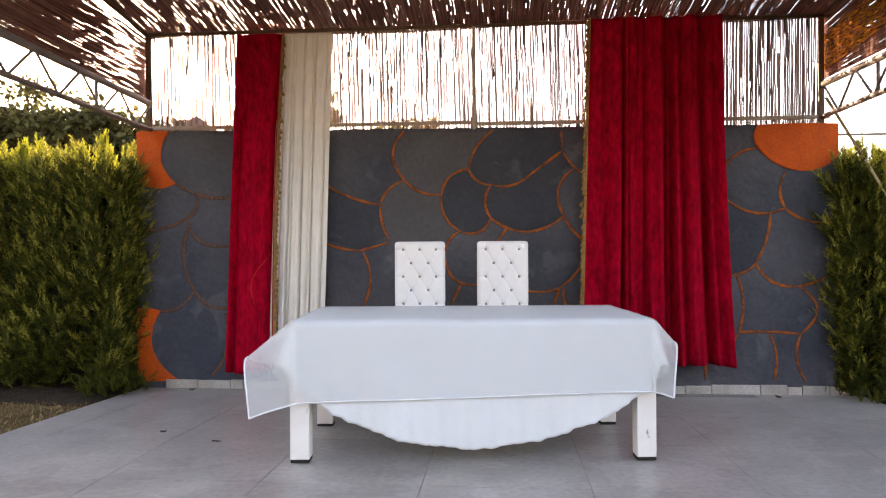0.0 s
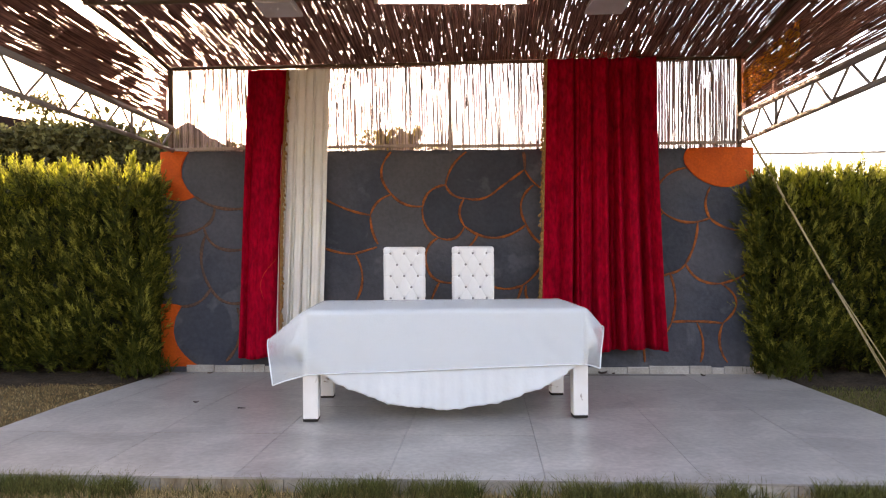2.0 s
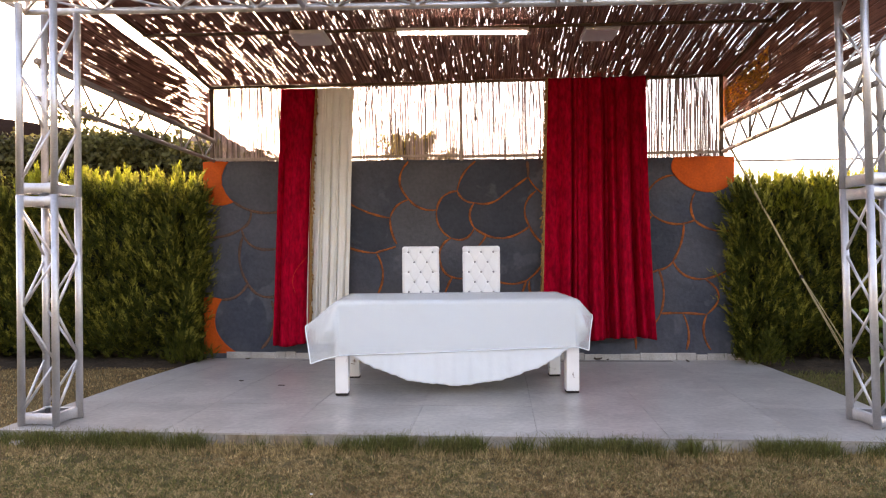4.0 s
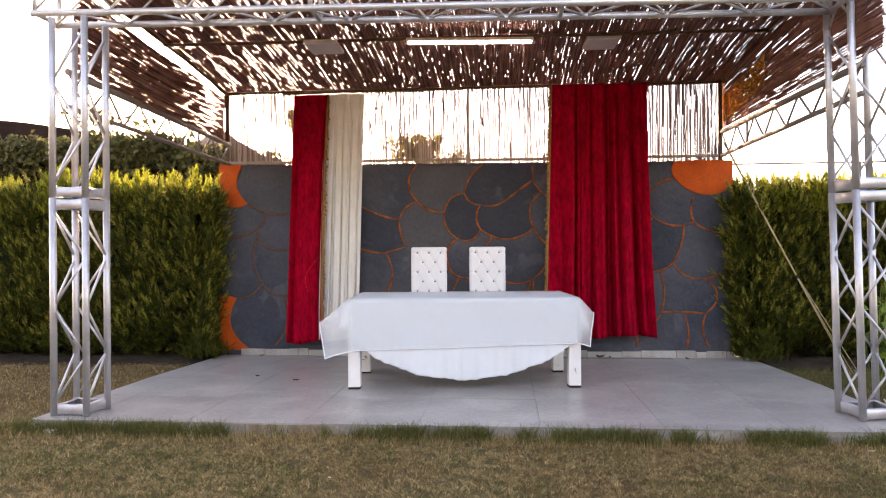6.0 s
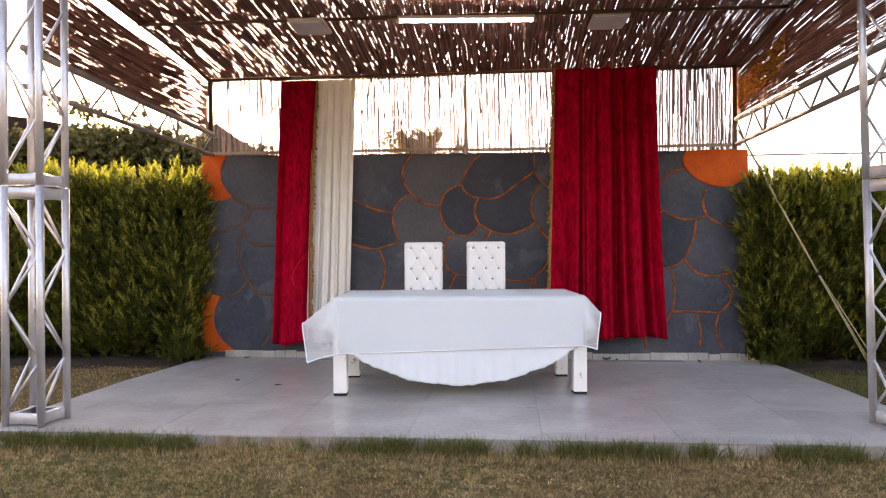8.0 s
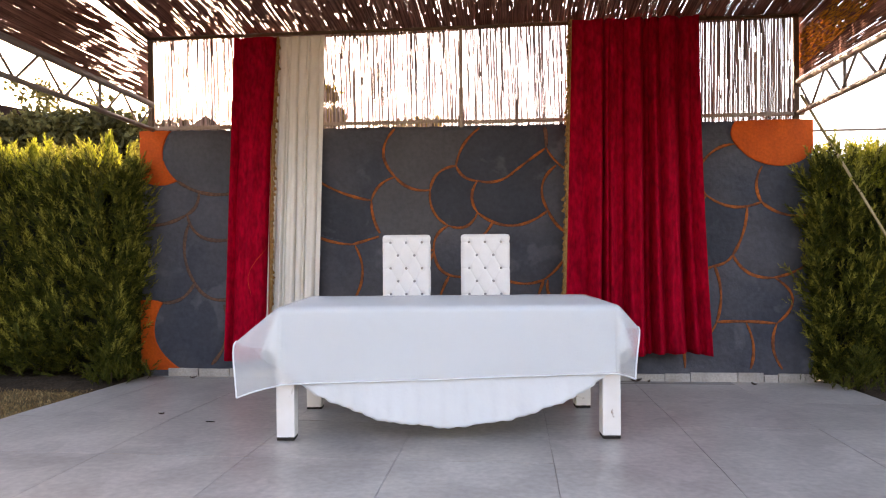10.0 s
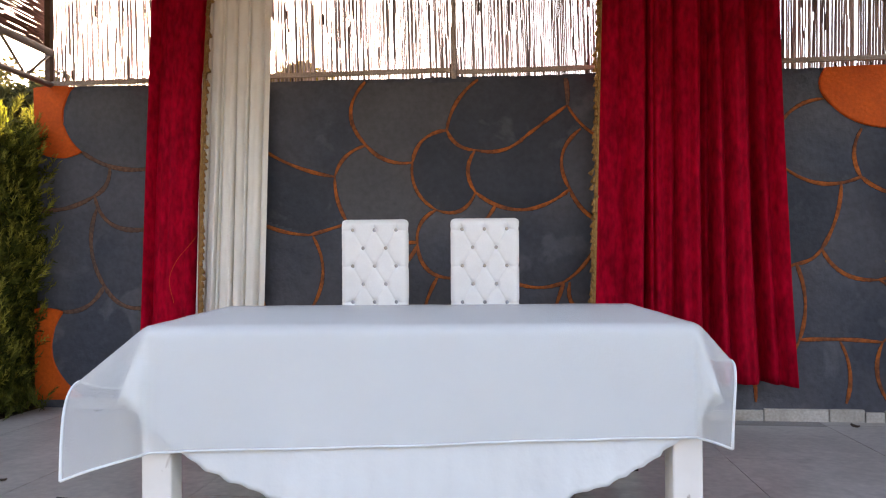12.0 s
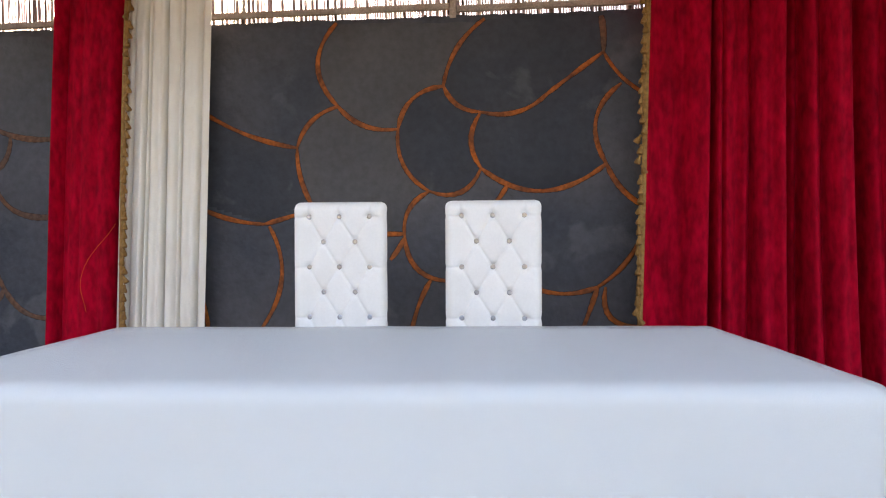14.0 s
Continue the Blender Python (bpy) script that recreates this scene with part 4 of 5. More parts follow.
def drape(p, top, flare_side, waves, seed, ease=0.0):
    """Where a point of a cloth laid on the table comes to hang. p: place on the flat cloth, table coordinates."""
    x, y = p
    rad = 0.038
    cx, cy = max(-TW + rad, min(TW - rad, x)), max(-TD + rad, min(TD - rad, y))
    dx, dy = x - cx, y - cy
    d = math.hypot(dx, dy)
    if d < 1e-6:
        return (x, y, top)
    nx_, ny_ = dx / d, dy / d
    sidelong = abs(nx_)
    corner = math.exp(-(max(0.0, (cy + TD - rad)) / 0.30)) if ny_ <= 0.01 else 0.4
    f = 0.04 + (flare_side - 0.04) * sidelong ** 0.7 * (0.35 + 0.65 * corner) if dx < 0 else 0.04 + (flare_side * 0.85 - 0.04) * sidelong ** 0.8 * (0.4 + 0.6 * corner)
    f = min(0.9, f)
    stop = math.acos(f)
    q = rad * stop
    a = min(d, q) / rad
    out, z = rad * math.sin(a), top - rad * (1 - math.cos(a))
    h = d - q
    if h > 0:
        low = min(1.0, h / 0.55)
        wv = waves * (low ** 1.5 * (0.8 * math.sin(cx * 5.3 + seed + 1.5 * low) + 0.5 * math.sin(cx * 12.7 + 2.1 * seed - 2.0 * low))
                      + low ** 5 * (0.28 * math.sin(cx * 41 + seed + math.sin(cx * 9)) + 0.22 * math.sin(cx * 83 + 2 * seed + math.sin(cx * 13)))) * max(0.0, 1 - 2 * sidelong)
        out += f * h + wv
        z -= math.sqrt(1 - f * f) * h
    out += ease * min(1.0, d / 0.05)
    return (cx + nx_ * out, cy + ny_ * out, z)


def cloth_round(radius, top):
    n, k = 360, 64
    P = np.zeros((n + 1, k, 3))
    for i in range(n + 1):
        a = math.tau * i / n
        rr = radius * (1 + 0.004 * math.sin(23 * a) + 0.0028 * math.sin(57 * a + 1.5 * math.sin(9 * a)) + 0.003 * math.sin(113 * a + 2 * math.sin(7 * a)))
        for j in range(k):
            r = rr * (j / (k - 1)) ** 0.8
            P[i, j] = drape((1.2 * r * math.cos(a), r * math.sin(a)), top, 0.35, 0.013, 1.3)
    return grid_mesh("cloth", P)


def cloth_rect(left, right, front_l, front_r, back, top):
    xs = np.concatenate([np.linspace(-TW - left, -TW + 0.05, 26)[:-1], np.linspace(-TW + 0.05, TW - 0.05, 90)[:-1], np.linspace(TW - 0.05, TW + right, 20)])
    P = np.zeros((len(xs), 90, 3))
    for i, x in enumerate(xs):
        fr = front_l + (front_r - front_l) * (x + TW) / (2 * TW)
        ys = np.concatenate([np.linspace(-TD - fr, -TD + 0.05, 46)[:-1], np.linspace(-TD + 0.05, TD + back, 45)])
        for j, y in enumerate(ys):
            P[i, j] = drape((x, y), top, 0.77, 0.013, 1.3, 0.008)
    return P


under = thing("tablecloth", (TC[0], TC[1], 0), "white satin round tablecloth hanging in a curved hem", "tablecloth", "tablecloths", turn=TURN_T)
solid(part("cloth", cloth_round(1.185, TH + 0.004), M_CLOTH, under, smooth=True), 0.0015, 1.0)
over = thing("tablecloth", (TC[0], TC[1], 0), "thin white net overlay with a stitched hem over the table", "tablecloth", "tablecloths", turn=TURN_T)
P = cloth_rect(0.30, 0.16, 0.44, 0.385, 0.12, TH + 0.012)
for i in range(P.shape[0]):
    for j in range(P.shape[1]):
        q = Vector(P[i, j])
        crease = 0.006 * noise.noise(q * 3.1) + 0.0035 * noise.noise(Vector((q.x * 9 + q.z * 5, q.y * 9, q.z * 7)))
        P[i, j] += np.array((0.0, -0.7 * abs(crease) if q.z < TH else 0.0, 0.5 * abs(crease)))
part("net", grid_mesh("net", P), M_NET, over, smooth=True)
for line, name in ((P[:, 0], "hem"), (P[0, :], "hem"), (P[-1, :], "hem")):
    cu = bpy.data.curves.new(name, "CURVE")
    cu.dimensions, cu.bevel_depth, cu.bevel_resolution = "3D", 0.005, 1
    s = cu.splines.new("POLY")
    s.points.add(len(line) - 1)
    for q, co in zip(s.points, line):
        q.co = (*co, 1)
    cu.materials.append(M_CLOTH)
    new("hem", cu).parent = over


# ---- chairs ----
def chair(place, turn):
    c = thing("chair", place, "white leatherette high-back chair tufted with crystal buttons", "chair", "wedding chairs", turn=turn)
    w, zlo, zhi = 0.195, 0.46, 1.275
    buttons = []
    for row in range(7):
        z = 1.213 - 0.1035 * row
        buttons += [(x, z) for x in ((-0.126, 0.0, 0.126) if row % 2 == 0 else (-0.066, 0.066))]
    creases = []
    for i, a in enumerate(buttons):
        for b in buttons[i + 1:]:
            if abs(a[1] - b[1]) > 0.05 and math.dist(a, b) < 0.14:
                creases.append((np.array(a), np.array(b)))
    for bx, bz in buttons:
        if abs(bx) > 0.1:
            creases.append((np.array((bx, bz)), np.array((math.copysign(w, bx), bz - 0.004))))
        if bz > 1.2:
            creases.append((np.array((bx, bz)), np.array((bx * 1.05, zhi))))
    X, Z = np.meshgrid(np.linspace(-w, w, 90), np.linspace(zlo, zhi, 180), indexing="ij")
    rc = 0.026
    over_z = np.clip(Z - (zhi - rc), 0, rc)
    half = w - rc + np.sqrt(rc * rc - over_z ** 2)
    for row in (0, 2, 4, 6):
        half = half - 0.0035 * np.exp(-((Z - 1.213 + 0.1035 * row) / 0.012) ** 2)
    X = X * half / w
    h = np.full(X.shape, 0.020)
    for bx, bz in buttons:
        h -= 0.013 * np.exp(-((X - bx) ** 2 + (Z - bz) ** 2) / 0.017 ** 2)
    for a, b in creases:
        ab = b - a
        t = np.clip(((X - a[0]) * ab[0] + (Z - a[1]) * ab[1]) / (ab @ ab), 0, 1)
        d2 = (X - a[0] - t * ab[0]) ** 2 + (Z - a[1] - t * ab[1]) ** 2
        h -= 0.0055 * np.exp(-d2 / 0.0042 ** 2) + 0.0012 * np.exp(-d2 / 0.02 ** 2)
    cq = np.hypot(np.maximum(np.abs(X) - w + 0.035, 0), np.maximum(Z - zhi + 0.035, 0))
    edge = np.where(cq > 0, 0.035 - cq, 0.035)
    rnd = np.clip(edge / 0.035, 0, 1)
    h = h - 0.045 * (1 - np.sqrt(1 - (1 - rnd) ** 2))
    bm = box(bmesh.new(), (-w + 0.006, 0.020, zlo), (w - 0.006, 0.085, zhi - 0.006), 0.025)
    backrest = part("backrest", bm, M_LEATHER, c, "tufted white backrest")
    part("padding", grid_mesh("padding", np.stack([X, -h + 0.008, Z], -1)), M_LEATHER, backrest, smooth=True)
    for bx, bz in buttons:
        bm = bmesh.new()
        bmesh.ops.create_uvsphere(bm, u_segments=8, v_segments=5, radius=0.0110)
        for v in bm.verts:
            v.co.y *= 0.6
            v.co += Vector((bx, 0.002, bz))
        part("button", bm, M_CRYSTAL, backrest, "crystal button")
    part("seat", box(bmesh.new(), (-0.21, -0.42, 0.40), (0.21, 0.01, 0.49), 0.03), M_LEATHER, c)
    for sx in (-1, 1):
        part("leg", box(bmesh.new(), (sx * 0.17 - 0.02, -0.40, 0.0), (sx * 0.17 + 0.02, -0.36, 0.41), 0.004), M_WHITE, c)
        part("leg", box(bmesh.new(), (sx * 0.17 - 0.02, 0.03, 0.0), (sx * 0.17 + 0.02, 0.07, 0.47), 0.004), M_WHITE, c)
    return c


c1 = chair((-0.255, -0.80, slope(-0.9)), 2.0)
copy_thing(c1, pose(0.378, -0.80, slope(-0.9), 0, 0, 0.5))


# ---- plants ----
def unit(v):
    return v / (np.linalg.norm(v, axis=-1, keepdims=True) + 1e-9)


def sprays(name, base, direction, length, width, mat, parent, leaflets=5):
    """Feathery sprays: a tapering stem leaf with leaflets to both sides, for every base point."""
    n = len(base)
    d = unit(direction)
    side = unit(np.cross(d, unit(RNG.normal(size=(n, 3)))))
    nrm = np.cross(d, side)
    verts = []
    L, W = length[:, None], width[:, None]
    def add(s0, a0, s1, a1, s2, a2, bend):
        for s, a, k in ((s0, a0, 0), (s1, a1, 0), (s2, a2, 1)):
            verts.append(base + d * L * s + side * W * a + nrm * (W * bend * k))
    add(0.0, -0.10, 0.0, 0.10, 1.0, 0.0, 0.3)
    for k in range(leaflets):
        f = 0.12 + 0.72 * k / leaflets
        reach = 1.0 - 0.55 * f
        for sg in (-1, 1):
            add(f, 0.0, f + 0.20, 0.04 * sg, f + 0.34, sg * reach, 0.35 * (1 if k % 2 else -1))
    V = np.stack(verts, 1).reshape(-1, 3)
    F = np.arange(len(V)).reshape(-1, 3)
    me = array_mesh(name, V, F)
    return part(name, me, mat, parent, kind="stuff")


def hedge(x0, x1, y0, y1, top, label, count, seed, shoots=26, rise=0.26):
    """A clipped cypress hedge: a dark sheet for the shade inside, and thousands of feathery sprays."""
    r = np.random.default_rng(seed)
    h = thing("hedge", ((x0 + x1) / 2, (y0 + y1) / 2, GROUND), label, "hedge")
    o = np.array(((x0 + x1) / 2, (y0 + y1) / 2, GROUND))
    nu, nv = 70, 40
    P = np.zeros((nu, nv, 3))
    for i in range(nu):
        for j in range(nv):
            x = x0 + 0.10 + (x1 - x0 - 0.20) * i / (nu - 1)
            s = j / (nv - 1)
            # profile: up the front, over the top, down the back
            if s < 0.42:
                y, z = y0 + 0.20 + 0.25 * math.exp(-s * 14), 0.08 + (top - 0.20 - GROUND) * s / 0.42
            elif s < 0.58:
                y, z = y0 + 0.16 + (y1 - y0 - 0.32) * (s - 0.42) / 0.16, top - 0.12 - GROUND
            else:
                y, z = y1 - 0.16, (top - 0.12 - GROUND) * (1 - s) / 0.42
            b = noise.noise(Vector((x * 3, y * 3, z * 3))) * 0.07
            P[i, j] = (x - o[0], y + b - o[1], z + b * 0.5)
    # near-black sheet: the shade deep in the hedge is put into its colour
    part("inside", grid_mesh("inside", P), M_HEDGE_SHADE, h, "dark sheet standing for the shade between the sprays", smooth=True)
    for k in range(int((x1 - x0) / 0.55)):
        tx = x0 + 0.3 + k * 0.55 - o[0]
        part("trunk", tube(bmesh.new(), (tx, 0, -0.05), (tx + 0.03, 0.02, 1.2), 0.03, 7, 0.018), M_BARK, h, smooth=True)
    # fronds over the front and both ends: each a bent row of sprays
    nf = count // 9
    side = r.random(nf)
    onface = side < 0.70
    fx = np.where(onface, r.uniform(x0, x1, nf), np.where(side < 0.70 + (0.06 if x0 < 0 else 0.24), x0, x1))
    fz = 0.02 + (top - GROUND - 0.20) * r.random(nf) ** 1.05
    clump = np.array([noise.noise(Vector((a * 2.4, 1.0, b * 1.8))) + 0.8 * noise.noise(Vector((a * 6, 5.0, b * 4.0))) for a, b in zip(fx, fz)])
    fy = np.where(onface, y0 + 0.12 - 0.20 * clump + r.uniform(-0.05, 0.10, nf) + 0.10 * np.exp(-(fz / 0.2) ** 2), r.uniform(y0, y1, nf))
    out = np.where(onface, 0.0, np.where(side < 0.70 + (0.06 if x0 < 0 else 0.24), -1.0, 1.0))
    fx = fx + out * (0.09 * clump + 0.02 + 0.07 * np.sin(math.pi * np.clip(fz / 1.9, 0, 1)))
    start = np.stack([fx - o[0], fy - o[1], fz], -1)
    way = unit(np.stack([r.normal(0, 0.25, nf) + out * r.uniform(0.2, 0.6, nf), np.where(onface, -r.uniform(0.15, 0.75, nf), r.normal(-0.15, 0.25, nf)), r.uniform(0.7, 1.1, nf)], -1))
    reach = r.uniform(0.14, 0.36, nf)
    bases, ways, lens, wids = [], [], [], []
    for k in range(8):
        f = k / 7.0
        sideways = unit(np.cross(way, unit(r.normal(size=(nf, 3)))))
        bases.append(start + way * (reach * f)[:, None])
        ways.append(way * 0.8 + sideways * (0.75 * (1 - 0.8 * f)))
        lens.append(reach * (0.62 - 0.25 * f))
        wids.append(r.uniform(0.021, 0.038, nf) * (1.1 - 0.4 * f))
    sprays("foliage", np.concatenate(bases[:6]), np.concatenate(ways[:6]), np.concatenate(lens[:6]), np.concatenate(wids[:6]), M_HEDGE, h, 4)
    sprays("tip_growth", np.concatenate(bases[6:]), np.concatenate(ways[6:]), np.concatenate(lens[6:]), np.concatenate(wids[6:]), M_HEDGE_TIP, h, 4)
    # young shoots along the top
    n3 = int(count * 0.34)
    ns = int((x1 - x0) * shoots)
    sx, sy, sh = r.uniform(x0, x1, ns), r.uniform(y0 - 0.04, y1, ns), r.uniform(0.04, rise, ns)
    which = r.integers(0, ns, n3)
    up = r.random(n3) ** 1.3
    tx = sx[which] + r.normal(0, 0.075, n3) * (1.15 - up)
    ty = sy[which] + r.normal(0, 0.075, n3) * (1.15 - up)
    tz = top - GROUND - 0.36 + up * (0.26 + sh[which])
    base3 = np.stack([tx - o[0], ty - o[1], tz], -1)
    dir3 = np.stack([r.normal(0, 0.28, n3) * (1.2 - up), r.normal(-0.1, 0.28, n3) * (1.2 - up), np.ones(n3)], -1)
    sprays("young_growth", base3, dir3, r.uniform(0.07, 0.16, n3), r.uniform(0.014, 0.026, n3), M_HEDGE_TOP, h, 4)
    return h


def low_frond(place, count, spread, seed):
    """A loose low cypress shoot growing out at the foot of the hedge."""
    r = np.random.default_rng(seed)
    f = thing("cypress_shoot", place, "loose green cypress shoot at the foot of the wall", "plant", "cypress shoots")
    part("stem", tube(bmesh.new(), (0, 0, -0.03), (0.03, -0.02, 0.22), 0.008, 6, 0.003), M_BARK, f, smooth=True)
    up = r.random(count)
    base = np.stack([r.normal(0, spread, count) * (1.1 - up), r.normal(0, spread * 0.6, count) * (1.1 - up), 0.02 + 0.26 * up], -1)
    way = np.stack([r.normal(0, 0.5, count), r.normal(-0.3, 0.4, count), np.ones(count)], -1)
    sprays("foliage", base, way, r.uniform(0.08, 0.18, count), r.uniform(0.016, 0.028, count), M_HEDGE, f, 4)


hedge(-7.2, -3.10, -0.36, 0.75, 2.02, "dense green clipped cypress hedge with yellow-green top shoots", 28000, 3)
hedge(3.33, 7.2, -0.20, 0.75, 1.95, "dense dark green cypress hedge with sunlit yellow tips", 27000, 4, 75, 0.15)
low_frond((-3.00, -0.42, GROUND), 260, 0.13, 41)
low_frond((-2.96, -0.20, GROUND), 300, 0.11, 42)
low_frond((3.42, -0.36, GROUND), 200, 0.10, 43)
low_frond((3.28, 0.02, GROUND), 320, 0.09, 44)


def leaves(name, base, size, mat, parent):
    """Single bent leaves of two triangles to each half, at the base points."""
    n = len(base)
    d = unit(RNG.normal(size=(n, 3)) + np.array((0, -0.3, -0.3)))
    side = unit(np.cross(d, unit(RNG.normal(size=(n, 3)))))
    nrm = np.cross(d, side)
    s = size[:, None]
    V = np.stack([base, base + d * s * 0.45 + side * s * 0.36 + nrm * s * 0.10, base + d * s + nrm * s * 0.02, base + d * s * 0.45 - side * s * 0.36 + nrm * s * 0.10, base + d * s * 0.5 - nrm * s * 0.03], 1)
    F = np.array([(0, 1, 4), (1, 2, 4), (2, 3, 4), (3, 0, 4)])
    F = (F[None] + 5 * np.arange(n)[:, None, None]).reshape(-1, 3)
    return part(name, array_mesh(name, V.reshape(-1, 3), F), mat, parent, kind="stuff")


def blob_points(centre, radii, n, r, hollow=0.55):
    v = unit(r.normal(size=(n, 3)))
    rr = hollow + (1 - hollow) * r.random(n) ** 0.5
    return np.array(centre) + v * rr[:, None] * np.array(radii)


def tree(place, height, crown, count, leaf, label, seed, mat, spread=1.0):
    """A tapered trunk with limbs, and a crown of leaf clumps on the limbs' ends."""
    r = np.random.default_rng(seed)
    t = thing("tree", place, label, "tree")
    bm = bmesh.new()
    base = Vector((0, 0, -0.05))
    fork = Vector((0.05, 0.0, height * 0.45))
    tube(bm, base, fork, 0.07, 9, 0.045)
    clumps = []
    for k in range(9):
        a = math.tau * k / 9 + r.uniform(-0.3, 0.3)
        reach = crown * r.uniform(0.35, 1.0) * spread
        tip = Vector((math.cos(a) * reach, math.sin(a) * reach * 0.7, height * r.uniform(0.68, 0.98)))
        mid = fork.lerp(tip, 0.5) + Vector((0, 0, 0.08))
        tube(bm, fork, mid, 0.026, 6, 0.016)
        tube(bm, mid, tip, 0.016, 6, 0.006)
        clumps += [tip, mid.lerp(tip, 0.6)]
        for q in range(3):
            tw_ = tip + Vector((r.uniform(-1, 1), r.uniform(-1, 1), r.uniform(-0.2, 1.0))) * crown * 0.32
            tube(bm, mid.lerp(tip, 0.7), tw_, 0.007, 5, 0.003)
            clumps.append(tw_)
    part("trunk", bm, M_BARK, t, smooth=True)
    pts = np.concatenate([blob_points(c, np.array((1, 1, 0.8)) * crown * r.uniform(0.14, 0.30), count // len(clumps), r, 0.2) for c in clumps])
    leaves("crown", pts, r.uniform(leaf * 0.6, leaf * 1.2, len(pts)), mat, t)
    return t


tree((-1.62, 11.7, GROUND), 4.66, 1.15, 2800, 0.13, "small loose-leaved tree behind the reed screen", 1, M_TREE, 1.1)
tree((-4.75, 11.6, GROUND), 5.75, 1.05, 9500, 0.13, "brownish round-crowned tree behind the wall", 2, M_TREE, 0.85)
tree((-8.3, 6.4, GROUND), 4.45, 0.85, 1500, 0.095, "thin twiggy tree rising over the ivy", 6, M_IVY)

# ---- ivy-grown fence behind the hedge ----
fence = thing("fence", (0, 0, GROUND), "dark brown mat fence overgrown with broad-leaved ivy", "fence")
for k in range(9):
    fx = -12.3 + k * 0.95
    ft = 3.45 - 0.06 * max(0, k - 5) - 0.10 * max(0, k - 6)
    part("panel", box(bmesh.new(), (fx, 4.48, 0.0), (fx + 0.94, 4.56, ft - 0.25), 0.006), M_FENCE, fence)
    part("cap", box(bmesh.new(), (fx - 0.003, 4.42, ft - 0.25), (fx + 0.943, 4.62, ft - 0.19), 0.006), M_FENCE, fence)
    part("post", box(bmesh.new(), (fx - 0.04, 4.57, 0.0), (fx + 0.04, 4.65, ft - 0.26), 0.006), M_FENCE, fence)
r = np.random.default_rng(12)
pts = []
for k in range(52):
    fx = -12.0 + 8.3 * r.random()
    ft = 3.38 - 0.17 * max(0, fx + 6.3)
    pts.append(blob_points((fx, 4.38 + r.uniform(-0.15, 0.15), ft - abs(r.normal(0, 0.35))), (0.42, 0.28, 0.28), 150, r, 0.3))
for k in range(18):
    fx = -8.0 + 3.1 * r.random()
    pts.append(blob_points((fx, 4.36, 3.24 + r.uniform(-0.14, 0.12)), (0.5, 0.28, 0.24), 170, r, 0.3))
pts = np.concatenate(pts)
leaves("ivy", pts, r.uniform(0.07, 0.15, len(pts)), M_IVY, fence)

# ---- far thatched hut ----
hut = thing("hut", (-10.9, 19.0, GROUND), "distant hut with a pointed thatched roof", "hut")
bm = bmesh.new()
for k in range(6):
    z0, z1 = 3.75 + 0.42 * k, 3.75 + 0.42 * (k + 1) + 0.05
    r0 = 4.3 * (6.2 - z0) / 2.45 + 0.05
    r1 = max(0.03, 4.3 * (6.2 - z1) / 2.45)
    bmesh.ops.create_cone(bm, cap_ends=True, segments=24, radius1=r0, radius2=r1, depth=z1 - z0, matrix=Matrix.Translation((0, 0, (z0 + z1) / 2)))
part("roof", bm, M_THATCH, hut)
for k in range(8):
    a = math.tau * k / 8
    part("post", tube(bmesh.new(), (3.4 * math.cos(a), 3.4 * math.sin(a), -0.05), (3.4 * math.cos(a), 3.4 * math.sin(a), 3.9), 0.09, 8), M_BARK, hut, smooth=True)

# ---- low thatched shelter behind the ivy ----
shelter = thing("hut", (-10.9, 7.0, GROUND), "dark brown rounded thatched shelter roof behind the ivy", "hut")
bm = bmesh.new()
rings = ((2.9, 2.9), (2.82, 3.4), (2.5, 3.82), (1.9, 4.06), (1.0, 4.22), (0.05, 4.27))
for (ra, za), (rb, zb) in zip(rings, rings[1:]):
    bmesh.ops.create_cone(bm, cap_ends=True, segments=28, radius1=ra, radius2=rb, depth=zb - za, matrix=Matrix.Translation((0, 0, (za + zb) / 2)))
part("roof", bm, M_FENCE, shelter)
for k in range(6):
    a = math.tau * k / 6
    part("post", tube(bmesh.new(), (1.8 * math.cos(a), 1.8 * math.sin(a), -0.05), (1.8 * math.cos(a), 1.8 * math.sin(a), 3.2), 0.06, 8), M_BARK, shelter, smooth=True)

# ---- rail behind the hedge, guy ropes ----
rail = thing("handrail", (0, 0, GROUND), "thin grey metal rail above the hedge", "rail")
rod("bar", (3.3, 1.25, 2.41), (9.5, 1.25, 2.41), 0.012, M_STEEL, rail)
for px in (5.2, 7.4, 9.4):
    rod("post", (px, 1.25, -0.03), (px, 1.25, 2.41), 0.016, M_STEEL, rail)
ropes = thing("guy_rope", (0, 0, 0), "pale double guy rope tied from truss to ground", "rope")
knot = Vector((3.66, -0.60, 0.90))
for k, foot in enumerate(((4.02, -1.00, GROUND), (4.07, -0.94, GROUND), (4.12, -0.97, GROUND))):
    top = Vector((3.085, -0.02 - 0.01 * k, 2.44))
    off = Vector((0.006 * (k - 1), 0.004 * (k - 1), 0))
    rod("strand", top + off, knot + off, 0.0055, M_ROPE, ropes, 6)
    rod("strand", knot + off, foot, 0.0055, M_ROPE, ropes, 6)
part("knot", box(bmesh.new(), (knot.x - 0.014, knot.y - 0.014, knot.z - 0.02), (knot.x + 0.014, knot.y + 0.014, knot.z + 0.02), 0.006), M_RUBBER, ropes, "dark wound knot")
part("peg", tube(bmesh.new(), (4.07, -0.97, GROUND - 0.1), (4.07, -0.97, GROUND + 0.06), 0.012, 8), M_STEEL, ropes, smooth=True)

